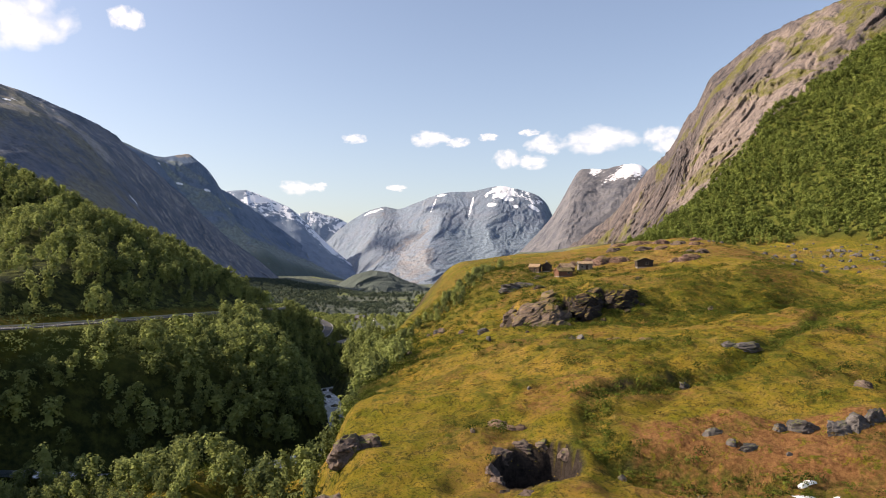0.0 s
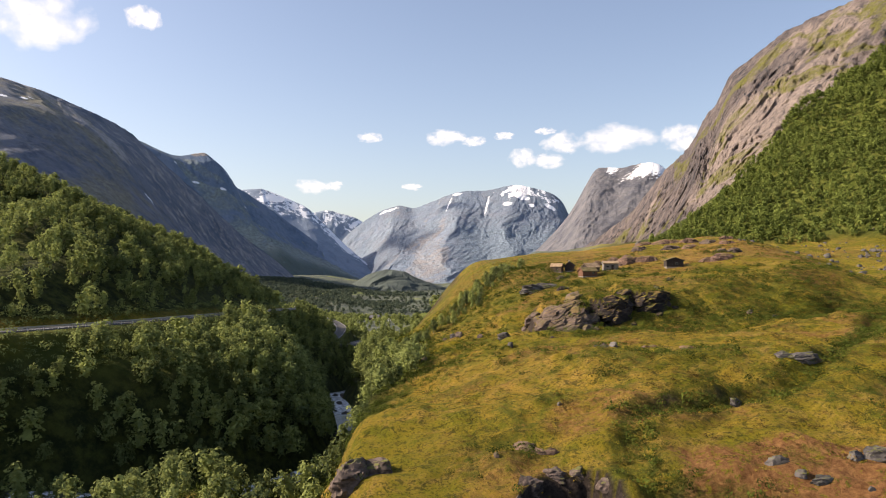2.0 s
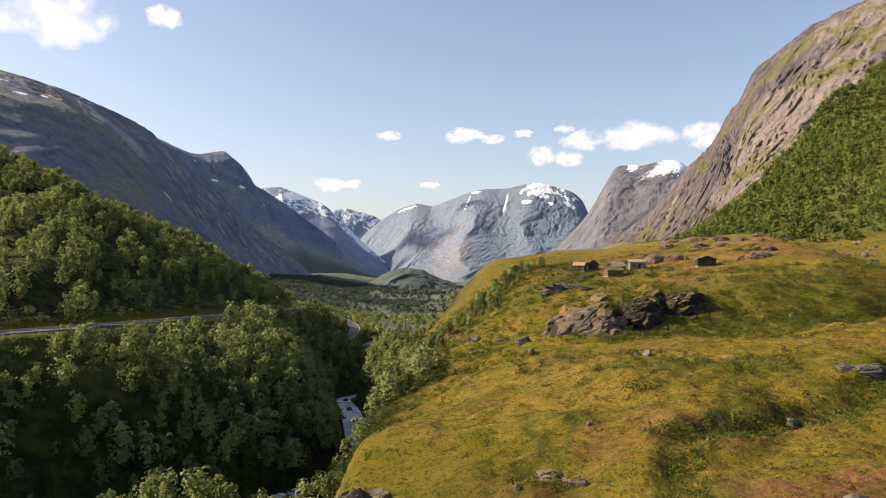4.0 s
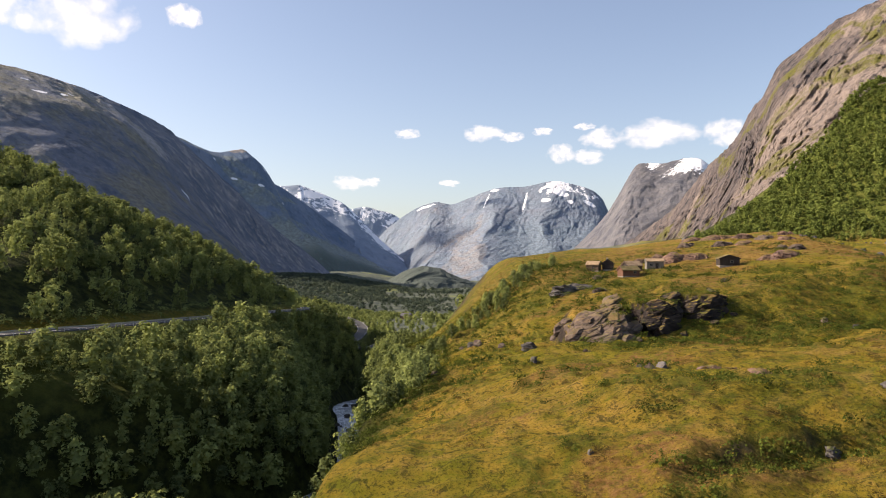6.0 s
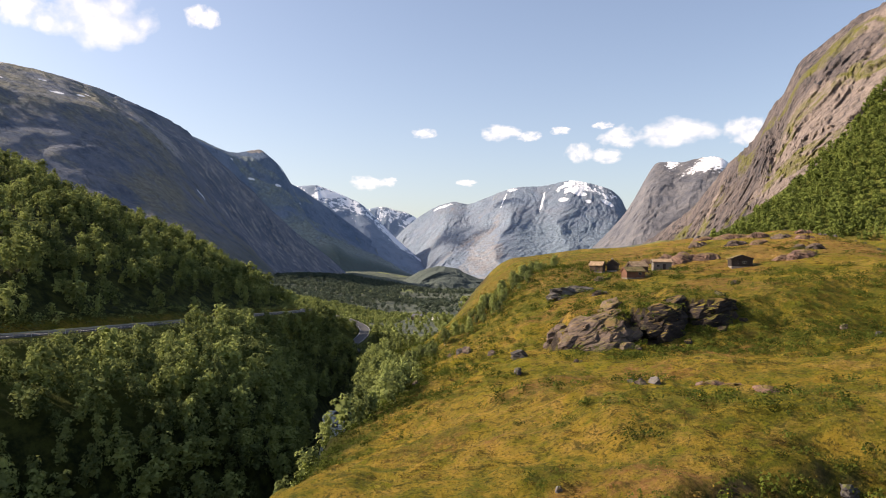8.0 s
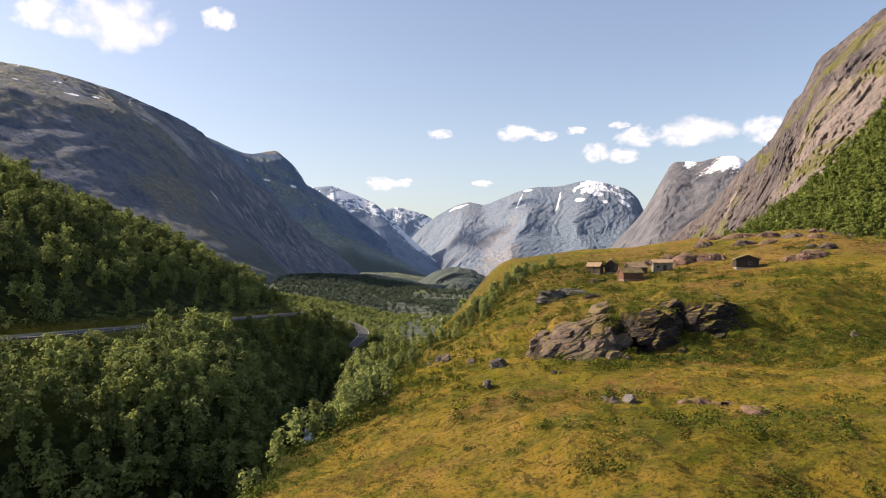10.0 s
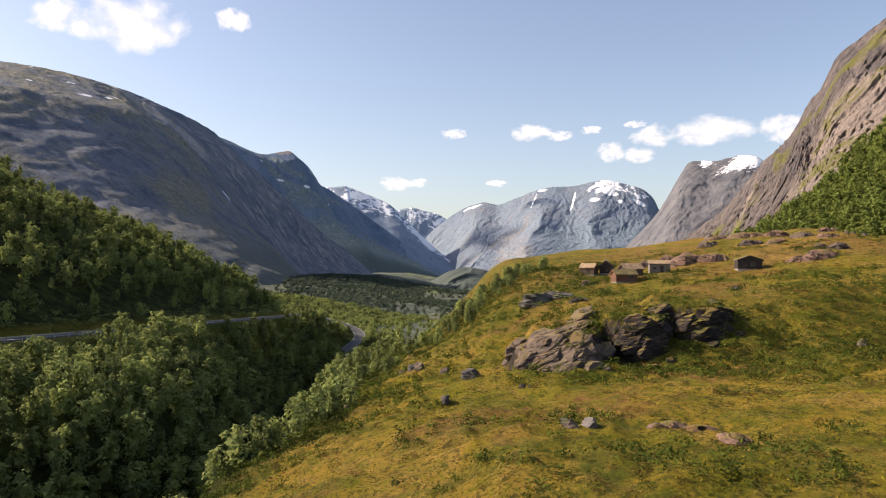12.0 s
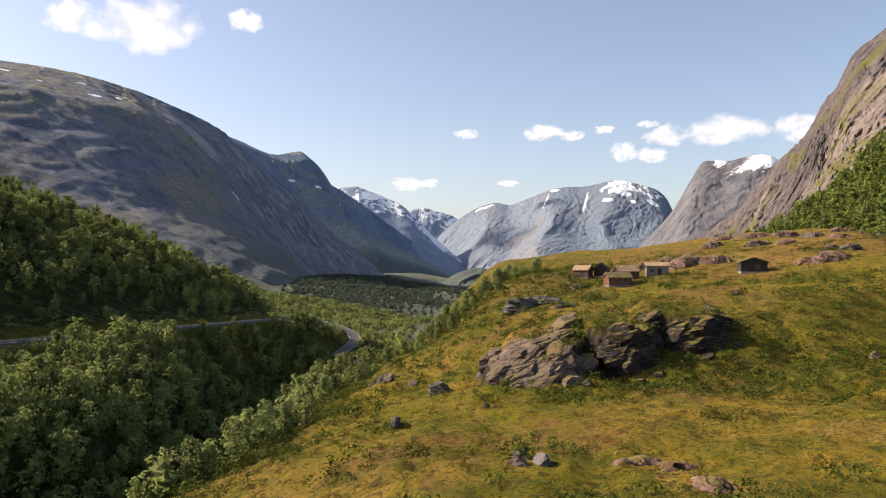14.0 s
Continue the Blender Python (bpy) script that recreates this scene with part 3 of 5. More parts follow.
FAR_WEST_SNOW = ((-16.6, 0.12, 0.12, 0.012, 4), (-15.8, 0.20, 0.3, 0.008, 9), (-14.0, 0.24, 0.35, 0.007, 10), (-13.0, 0.12, 0.08, 0.012, 0), (-12.4, 0.27, 0.2, 0.007, 8), (-17.4, 0.05, 0.15, 0.008, 0))
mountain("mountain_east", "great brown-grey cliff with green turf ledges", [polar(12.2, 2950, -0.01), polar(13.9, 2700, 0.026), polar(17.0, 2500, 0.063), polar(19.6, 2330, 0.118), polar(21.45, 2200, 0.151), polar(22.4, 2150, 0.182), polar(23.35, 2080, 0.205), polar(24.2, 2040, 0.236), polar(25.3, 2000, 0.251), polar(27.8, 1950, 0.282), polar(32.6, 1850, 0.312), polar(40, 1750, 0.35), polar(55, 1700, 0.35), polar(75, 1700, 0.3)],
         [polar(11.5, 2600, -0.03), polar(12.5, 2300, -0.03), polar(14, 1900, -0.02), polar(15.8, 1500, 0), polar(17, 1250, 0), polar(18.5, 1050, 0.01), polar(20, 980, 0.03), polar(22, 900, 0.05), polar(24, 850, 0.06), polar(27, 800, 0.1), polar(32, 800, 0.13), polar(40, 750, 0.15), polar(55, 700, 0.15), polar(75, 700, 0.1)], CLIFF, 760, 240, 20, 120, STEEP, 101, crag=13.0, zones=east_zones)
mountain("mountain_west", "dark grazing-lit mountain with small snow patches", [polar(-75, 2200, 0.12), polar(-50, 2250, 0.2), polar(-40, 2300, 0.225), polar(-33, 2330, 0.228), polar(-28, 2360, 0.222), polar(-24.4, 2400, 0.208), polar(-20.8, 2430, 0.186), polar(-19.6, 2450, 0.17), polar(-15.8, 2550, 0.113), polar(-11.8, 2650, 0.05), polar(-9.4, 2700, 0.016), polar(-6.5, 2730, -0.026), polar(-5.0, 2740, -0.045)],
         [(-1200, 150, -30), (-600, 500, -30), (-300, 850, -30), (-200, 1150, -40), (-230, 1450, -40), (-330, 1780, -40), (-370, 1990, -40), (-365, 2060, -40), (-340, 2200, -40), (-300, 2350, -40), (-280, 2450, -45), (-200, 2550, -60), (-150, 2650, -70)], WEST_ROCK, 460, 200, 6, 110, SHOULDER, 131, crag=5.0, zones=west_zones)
mountain("mountain_far_west", "forested mountain shoulder, blue-grey with haze", [polar(-26, 3600, 0.175), polar(-22, 3600, 0.168), polar(-18.9, 3600, 0.162), polar(-15.8, 3620, 0.141), polar(-14.2, 3640, 0.144), polar(-13.4, 3650, 0.1417), polar(-11.8, 3720, 0.108), polar(-10.6, 3780, 0.094), polar(-7.7, 3900, 0.058), polar(-4.4, 3950, 0.0144), polar(-2.3, 4000, -0.008)],
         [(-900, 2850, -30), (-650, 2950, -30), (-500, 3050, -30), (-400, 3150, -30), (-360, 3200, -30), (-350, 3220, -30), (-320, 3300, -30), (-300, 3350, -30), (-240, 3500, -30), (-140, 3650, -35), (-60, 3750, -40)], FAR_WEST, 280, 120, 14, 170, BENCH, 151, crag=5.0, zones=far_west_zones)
mountain("mountain_distant_west", "snow-streaked ridge, pale blue with haze", [polar(-16, 4300, 0.09), polar(-10.4, 4200, 0.101), polar(-9.4, 4200, 0.1), polar(-7.3, 4200, 0.086), polar(-6.1, 4150, 0.073), polar(-3.5, 4100, 0.029), polar(-1.5, 4050, 0)],
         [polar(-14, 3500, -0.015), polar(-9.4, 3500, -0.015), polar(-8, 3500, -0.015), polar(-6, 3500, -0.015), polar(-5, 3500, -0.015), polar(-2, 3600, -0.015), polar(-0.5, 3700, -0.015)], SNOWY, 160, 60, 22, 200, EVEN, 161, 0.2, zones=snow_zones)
mountain("mountain_distant_gap", "ridge closing the valley, faint and pale with haze", [polar(-9, 4700, 0.06), polar(-6.1, 4700, 0.0715), polar(-5, 4700, 0.0755), polar(-4, 4700, 0.0715), polar(-2.7, 4700, 0.064), polar(-0.5, 4700, 0.036)],
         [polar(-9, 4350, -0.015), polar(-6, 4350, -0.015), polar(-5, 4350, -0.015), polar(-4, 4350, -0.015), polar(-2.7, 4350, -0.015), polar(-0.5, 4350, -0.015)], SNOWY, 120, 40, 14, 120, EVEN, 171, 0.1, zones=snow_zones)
mountain("mountain_centre", "grey massif with a snow rim, paled by haze", [polar(-4.4, 4450, 0.03), polar(-2.7, 4450, 0.055), polar(-1.4, 4450, 0.072), polar(0.3, 4450, 0.082), polar(1.5, 4420, 0.079), polar(2.8, 4400, 0.088), polar(4.9, 4400, 0.1), polar(7, 4400, 0.102), polar(8.6, 4400, 0.1075), polar(9.5, 4400, 0.107), polar(11.5, 4400, 0.0985), polar(12.5, 4400, 0.085), polar(13.1, 4400, 0.061), polar(14.3, 4400, 0.03)],
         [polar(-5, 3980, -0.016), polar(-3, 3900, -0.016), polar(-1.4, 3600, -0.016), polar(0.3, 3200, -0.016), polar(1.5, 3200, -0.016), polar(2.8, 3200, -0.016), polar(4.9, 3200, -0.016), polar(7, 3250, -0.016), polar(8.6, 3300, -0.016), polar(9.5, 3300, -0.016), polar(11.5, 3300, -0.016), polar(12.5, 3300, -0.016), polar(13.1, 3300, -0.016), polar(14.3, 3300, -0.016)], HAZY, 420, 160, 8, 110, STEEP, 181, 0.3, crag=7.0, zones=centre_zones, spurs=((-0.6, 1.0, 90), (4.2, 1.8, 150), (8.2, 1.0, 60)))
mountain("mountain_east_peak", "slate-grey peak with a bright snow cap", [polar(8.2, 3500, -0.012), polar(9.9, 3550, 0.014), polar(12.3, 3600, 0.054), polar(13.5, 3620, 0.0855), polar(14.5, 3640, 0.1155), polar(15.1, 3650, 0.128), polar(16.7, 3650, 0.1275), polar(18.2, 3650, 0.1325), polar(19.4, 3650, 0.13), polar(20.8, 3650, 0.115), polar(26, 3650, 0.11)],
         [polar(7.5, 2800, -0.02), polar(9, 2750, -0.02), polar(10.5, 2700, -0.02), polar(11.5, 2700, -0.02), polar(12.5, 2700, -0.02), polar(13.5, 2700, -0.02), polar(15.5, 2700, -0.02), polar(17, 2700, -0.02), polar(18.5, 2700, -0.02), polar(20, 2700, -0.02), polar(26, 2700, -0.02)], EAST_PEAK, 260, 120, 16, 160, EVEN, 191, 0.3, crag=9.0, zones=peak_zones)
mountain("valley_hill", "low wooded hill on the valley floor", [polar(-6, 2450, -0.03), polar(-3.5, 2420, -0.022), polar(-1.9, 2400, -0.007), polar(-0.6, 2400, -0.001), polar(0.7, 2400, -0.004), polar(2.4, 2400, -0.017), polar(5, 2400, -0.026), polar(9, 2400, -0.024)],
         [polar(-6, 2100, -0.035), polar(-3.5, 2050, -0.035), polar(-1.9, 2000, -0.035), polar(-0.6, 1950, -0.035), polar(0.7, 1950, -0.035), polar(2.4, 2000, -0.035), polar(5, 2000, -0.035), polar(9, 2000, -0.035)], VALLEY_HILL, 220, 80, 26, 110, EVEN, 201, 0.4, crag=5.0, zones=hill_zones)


# ---- trees ----
def leaf_cloud(rng, centres, radii, per, size):
    """Small leaf clumps scattered over lobes: triangles, each an island."""
    k = len(centres)
    d = rng.normal(size=(k, per, 3))
    d /= np.linalg.norm(d, axis=-1, keepdims=True)
    d[..., 2] = np.abs(d[..., 2]) * np.where(rng.random((k, per)) < 0.72, 1, -1)
    at = centres[:, None, :] + d * radii[:, None, None] * (0.72 + 0.36 * rng.random((k, per, 1)))
    at = at.reshape(-1, 3)
    n = len(at)
    nor = d.reshape(-1, 3) + rng.normal(size=(n, 3)) * 0.22 + (0, 0, 0.2)
    nor /= np.linalg.norm(nor, axis=-1, keepdims=True)
    u = np.cross(nor, rng.normal(size=(n, 3)))
    u /= np.linalg.norm(u, axis=-1, keepdims=True)
    v = np.cross(nor, u)
    s = size * (0.6 + 0.8 * rng.random((n, 1)))
    tri = np.stack([at + u * s, at - 0.5 * u * s + 0.85 * v * s, at - 0.55 * u * s - 0.8 * v * s], 1)
    return tri.reshape(-1, 3)


def crown(rng, height, width, lobes, per, size):
    """Crown lobes of a mountain birch: narrow-topped, uneven, reaching low."""
    h = 0.22 + 0.70 * (np.arange(lobes) + rng.random(lobes)) / lobes
    taper = np.sin(np.clip(0.15 + h, 0.1, 1.0) * np.pi * 0.80) ** 0.9
    r = width * taper * (0.25 + 0.65 * rng.random(lobes))
    a = np.arange(lobes) * 2.4 + rng.random(lobes) * 1.2
    centres = np.stack([np.cos(a) * r, np.sin(a) * r, h * height], -1)
    radii = width * (0.34 + 0.22 * rng.random(lobes)) * (0.55 + 0.5 * taper)
    core = np.stack([np.zeros(5), np.zeros(5), height * np.linspace(0.3, 0.78, 5)], -1)
    inner = leaf_cloud(rng, core, np.full(5, width * 0.22), 4, width * 0.42)
    return np.concatenate([leaf_cloud(rng, centres, radii, per, size), inner])


def limbs(rng, height, width, count, sides=4):
    """A tapered, slightly bent trunk with limbs, as one set of tubes."""
    verts, faces = [], []

    def tube(points, r0, r1):
        base = len(verts)
        m = len(points)
        for k, p in enumerate(points):
            r = r0 + (r1 - r0) * k / (m - 1)
            for q in range(sides):
                t = 2 * math.pi * q / sides
                verts.append((p[0] + r * math.cos(t), p[1] + r * math.sin(t), p[2]))
        for k in range(m - 1):
            for q in range(sides):
                a, b = base + k * sides + q, base + k * sides + (q + 1) % sides
                faces.append((a, b, b + sides, a + sides))

    bend = rng.normal(size=2) * 0.06 * height
    spine = [(bend[0] * t * t, bend[1] * t * t, height * 0.9 * t - 0.4 * (1 - t)) for t in (0, 0.25, 0.5, 0.75, 1)]
    tube(spine, 0.013 * height, 0.004 * height)
    for k in range(count):
        t = 0.25 + 0.5 * rng.random()
        a = rng.random() * 2 * math.pi
        p = (bend[0] * t * t, bend[1] * t * t, height * 0.9 * t)
        reach = width * (0.5 + 0.4 * rng.random())
        q = (p[0] + math.cos(a) * reach, p[1] + math.sin(a) * reach, p[2] + reach * 0.7)
        tube([p, ((p[0] + q[0]) / 2, (p[1] + q[1]) / 2, (p[2] + q[2]) / 2 + 0.1), q], 0.007 * height, 0.003 * height)
    return verts, faces


def scatter(rng, x0, x1, y0, y1, spacing, keep):
    """Jittered places, kept where keep(x, y) beats chance."""
    xs, ys = np.meshgrid(np.arange(x0, x1, spacing), np.arange(y0, y1, spacing))
    xs = xs.ravel() + (rng.random(xs.size) - 0.5) * spacing * 1.1
    ys = ys.ravel() + (rng.random(ys.size) - 0.5) * spacing * 1.1
    k = rng.random(xs.size) < keep(xs, ys)
    return xs[k], ys[k]


def forest_mesh(name, rng, xs, ys, variants, lo, hi, mat):
    """Many crowns in one mesh, each turned and sized its own way."""
    zs = land(xs, ys)
    out, tint = [], []
    for x, y, z in zip(xs, ys, zs):
        v = variants[rng.integers(len(variants))]
        s, a = lo + (hi - lo) * rng.random() ** 1.3, rng.random() * 2 * math.pi
        w = s * (0.85 + 0.35 * rng.random())
        c, q = math.cos(a) * w, math.sin(a) * w
        out.append(np.stack([x + v[:, 0] * c - v[:, 1] * q, y + v[:, 0] * q + v[:, 1] * c, z + v[:, 2] * s], -1))
        tint.append(np.full(len(v), rng.random(), np.float32))
    verts = np.concatenate(out)
    me = fast_mesh(name, verts, np.arange(len(verts)).reshape(-1, 3), [mat])
    put_attribute(me, "tint", np.concatenate(tint))
    return me


def west_wood(x, y):
    rd, rz, rs = near_line(RIVER_LINE, x, y)
    od, oz, os_ = near_line(ROAD_LINE, x, y)
    off = od * os_
    clear = step(0.0, 0.3, fbm(x / 22, y / 22, 3, 83) + 0.3)
    keep_road = (near_line(LOWER_LINE, x, y)[0] > 5) * (od > 4.6)
    valley = (rs < 0) * (off > 0) * step(4.8, 6, rd) * (0.45 + 0.55 * clear) * ((off > np.where(y < 235, 10.5, 5.5)) | (y > 400))
    bank = (rs > 0) * step(4.5, 6, rd) * step(20, 13, rd) * (0.55 + 0.3 * step(170, 205, y)) * step(136, 150, y)
    hill = (off < 0) * (off < np.where(y > 205, -7.5, -5)) * (y - x < 512) * (0.30 + 0.6 * step(-0.15, 0.25, fbm(x / 9, y / 9, 2, 85))) * (0.5 + 0.5 * step(-14, -26, off))
    near = (rs > 0) * step(-6, -14, x) * step(142, 130, y) * (rd > 6) * (0.45 + 0.4 * clear)
    return np.maximum.reduce([valley, bank, hill, near]) * keep_road


rng = np.random.default_rng(5)
MID = [crown(rng, 1.0, (0.26, 0.30, 0.36)[k % 3], 11, 16, 0.048) for k in range(15)]
SMALL = [crown(rng, 1.0, 0.40, 8, 9, 0.090) for _ in range(8)]
xs, ys = scatter(rng, -205, 20, 75, 480, 2.75, west_wood)
wx, wy = scatter(rng, -110, 0, 110, 225, 2.9, lambda x, y: (west_wood(x, y) > 0) * 0.75 * (near_line(RIVER_LINE, x, y)[2] < 0) * (near_line(RIVER_LINE, x, y)[0] < 28) * (x > -36))
xs, ys = np.concatenate([xs, wx]), np.concatenate([ys, wy])
k = ~((xs < -120) & (ys < 190)) & ~((xs < -90) & (ys < 130))
xs, ys = xs[k], ys[k]
near_wood = (xs > -70) & (ys < 200)
order = np.argsort(np.where(near_wood, ys + 0.5 * xs, 1e9))[:260]
singles = np.zeros(len(xs), bool)
singles[order] = near_wood[order]
tagged(new("birch_forest", forest_mesh("birch_forest", rng, xs[~singles], ys[~singles], MID, 3.0, 7.2, LEAF)), "dense green mountain birch wood on the valley sides", "forest", kind="stuff")
SINGLE_TREES = list(zip(xs[singles], ys[singles]))


def slope_wood(x, y):
    a = np.degrees(np.arctan2(x, np.maximum(y, 1)))
    d = (x - 170) * 0.69 + (y - 520) * 0.72
    return step(-6, 22, d + 25 * fbm(x / 40, y / 40, 3, 87)) * step(17.5, 20, a) * (d < 30 + 12 * np.clip(a - 19, 0, 40) + 0.75 * np.clip(a - 19, 0, 40) ** 2) * (0.55 + 0.45 * step(-0.25, 0.1, fbm(x / 45, y / 45, 3, 89)))


xs2, ys2 = scatter(rng, 150, 640, 260, 860, 3.7, slope_wood)
tagged(new("slope_forest", forest_mesh("slope_forest", rng, xs2, ys2, SMALL, 3.5, 8.0, LEAF_FAR)), "bright green birch wood climbing the slope below the cliff", "forest", kind="stuff")


def valley_wood(x, y):
    a = np.degrees(np.arctan2(x, y))
    return np.maximum(0.15 + 0.85 * step(0.0, 0.2, fbm(x / 70, y / 70, 3, 93)), step(-40, -80, x)) * step(15, 12, np.abs(a + 5)) * ((x > -140) | (y > 560)) * (near_line(RIVER_LINE, x, y)[0] > 6) * (near_line(ROAD_LINE, x, y)[0] > 7) * (near_line(LOWER_LINE, x, y)[0] > 6)


xs3, ys3 = scatter(rng, -330, 160, 400, 1000, 6.5, valley_wood)
tagged(new("valley_forest", forest_mesh("valley_forest", rng, xs3, ys3, SMALL, 5, 9, LEAF)), "dark wood on the valley floor", "forest", kind="stuff")



def far_floor_wood(x, y):
    a = np.degrees(np.arctan2(x, y))
    return step(12, 9, np.abs(a + 1.5)) * np.maximum(0.12 + 0.88 * step(-0.02, 0.12, fbm(x / 110, y / 170, 4, 97)), 0.9 * step(-60, -130, x))


xs4, ys4 = scatter(rng, -380, 330, 990, 2100, 10.5, far_floor_wood)
tagged(new("far_valley_forest", forest_mesh("far_valley_forest", rng, xs4, ys4, [c * (1.4, 1.4, 1) for c in SMALL], 5, 9, LEAF_HAZED)), "distant dark woods on the valley floor, greyed by haze", "forest", kind="stuff")


# ---- more materials ----
def make_rock(name, low, high, moss, cap=False):
    m, nt, bsdf = material(name, 0.88)
    tc = nt.nodes.new("ShaderNodeNewGeometry")
    pos = tc.outputs["Position"]
    layers = nt.nodes.new("ShaderNodeMapping")
    layers.inputs["Scale"].default_value = (0.8, 0.8, 1.7)
    layers.inputs["Rotation"].default_value = (0.3, -0.45, 0.2)
    nt.links.new(pos, layers.inputs["Vector"])
    a, b = noise_node(nt, 0.45, 6, 0.7, layers.outputs[0], 0.5), noise_node(nt, 2.4, 5, 0.7, pos)
    col = mix(nt, grey(nt, a, 0.35, 0.62), low, high)
    col = mix(nt, times(nt, grey(nt, b, 0.55, 0.7), 0.6), col, tuple(v * 0.4 for v in low))
    sep = nt.nodes.new("ShaderNodeSeparateXYZ")
    nt.links.new(tc.outputs["Normal"], sep.inputs[0])
    green = times(nt, grey(nt, noise_node(nt, 0.5, 5, 0.65, pos), 0.5, 0.6), grey(nt, sep.outputs["Z"], 0.55, 0.85))
    col = mix(nt, times(nt, green, moss), col, (0.11, 0.115, 0.025))
    if cap:
        ledge = times(nt, grey(nt, sep.outputs["Z"], 0.62, 0.86), grey(nt, noise_node(nt, 0.22, 6, 0.7, pos, 0.6), 0.44, 0.54))
        heathy = mix(nt, times(nt, grey(nt, noise_node(nt, 0.3, 6, 0.7, pos), 0.44, 0.6), 0.7), mix(nt, 0.5, meadow_colour(nt, pos), (0.095, 0.085, 0.018)), (0.165, 0.085, 0.034))
        col = mix(nt, times(nt, ledge, cap), col, heathy)
    nt.links.new(col, bsdf.inputs["Base Color"])
    bump(nt, bsdf, b, 0.8, 0.12)
    return m


def make_boards(name, a, b, scale=9.0):
    m, nt, bsdf = material(name, 0.85)
    tc = nt.nodes.new("ShaderNodeTexCoord")
    stretch = nt.nodes.new("ShaderNodeMapping")
    stretch.inputs["Scale"].default_value = (0.25, 0.25, 2.0)
    nt.links.new(tc.outputs["Object"], stretch.inputs["Vector"])
    n = noise_node(nt, scale, 5, 0.65, stretch.outputs[0])
    nt.links.new(mix(nt, grey(nt, n, 0.3, 0.7), a, b), bsdf.inputs["Base Color"])
    bump(nt, bsdf, n, 0.5, 0.03)
    return m


def make_turf(name, a, b, c):
    m, nt, bsdf = material(name, 0.95)
    pos = position(nt)
    col = mix(nt, grey(nt, noise_node(nt, 1.2, 5, 0.65, pos), 0.35, 0.65), a, b)
    col = mix(nt, grey(nt, noise_node(nt, 4.0, 4, 0.7, pos), 0.55, 0.7), col, c)
    nt.links.new(col, bsdf.inputs["Base Color"])
    bump(nt, bsdf, noise_node(nt, 5.0, 4, 0.7, pos), 0.9, 0.1)
    return m


def make_plain(name, col, rough=0.6, metal=0.0, vary=0.25):
    m, nt, bsdf = material(name, rough)
    n = noise_node(nt, 1.5, 5, 0.65, position(nt))
    nt.links.new(mix(nt, n, tuple(v * (1 - vary) for v in col), tuple(min(1, v * (1 + vary)) for v in col)), bsdf.inputs["Base Color"])
    bsdf.inputs["Metallic"].default_value = metal
    return m


def make_water():
    m, nt, bsdf = material("white_water", 0.15)
    pos = position(nt)
    n = noise_node(nt, 0.6, 7, 0.75, pos, 1.2)
    foam = grey(nt, times(nt, n, times(nt, attribute(nt, "foam"), 0.20), "ADD"), 0.63, 0.74)
    nt.links.new(mix(nt, foam, (0.020, 0.035, 0.042), (0.80, 0.83, 0.85)), bsdf.inputs["Base Color"])
    r = nt.nodes.new("ShaderNodeMapRange")
    r.inputs["To Min"].default_value, r.inputs["To Max"].default_value = 0.3, 0.8
    nt.links.new(foam, r.inputs["Value"])
    nt.links.new(r.outputs[0], bsdf.inputs["Roughness"])
    bsdf.inputs["Specular IOR Level"].default_value = 0.35
    bump(nt, bsdf, noise_node(nt, 1.6, 5, 0.7, pos), 0.7, 0.3)
    return m


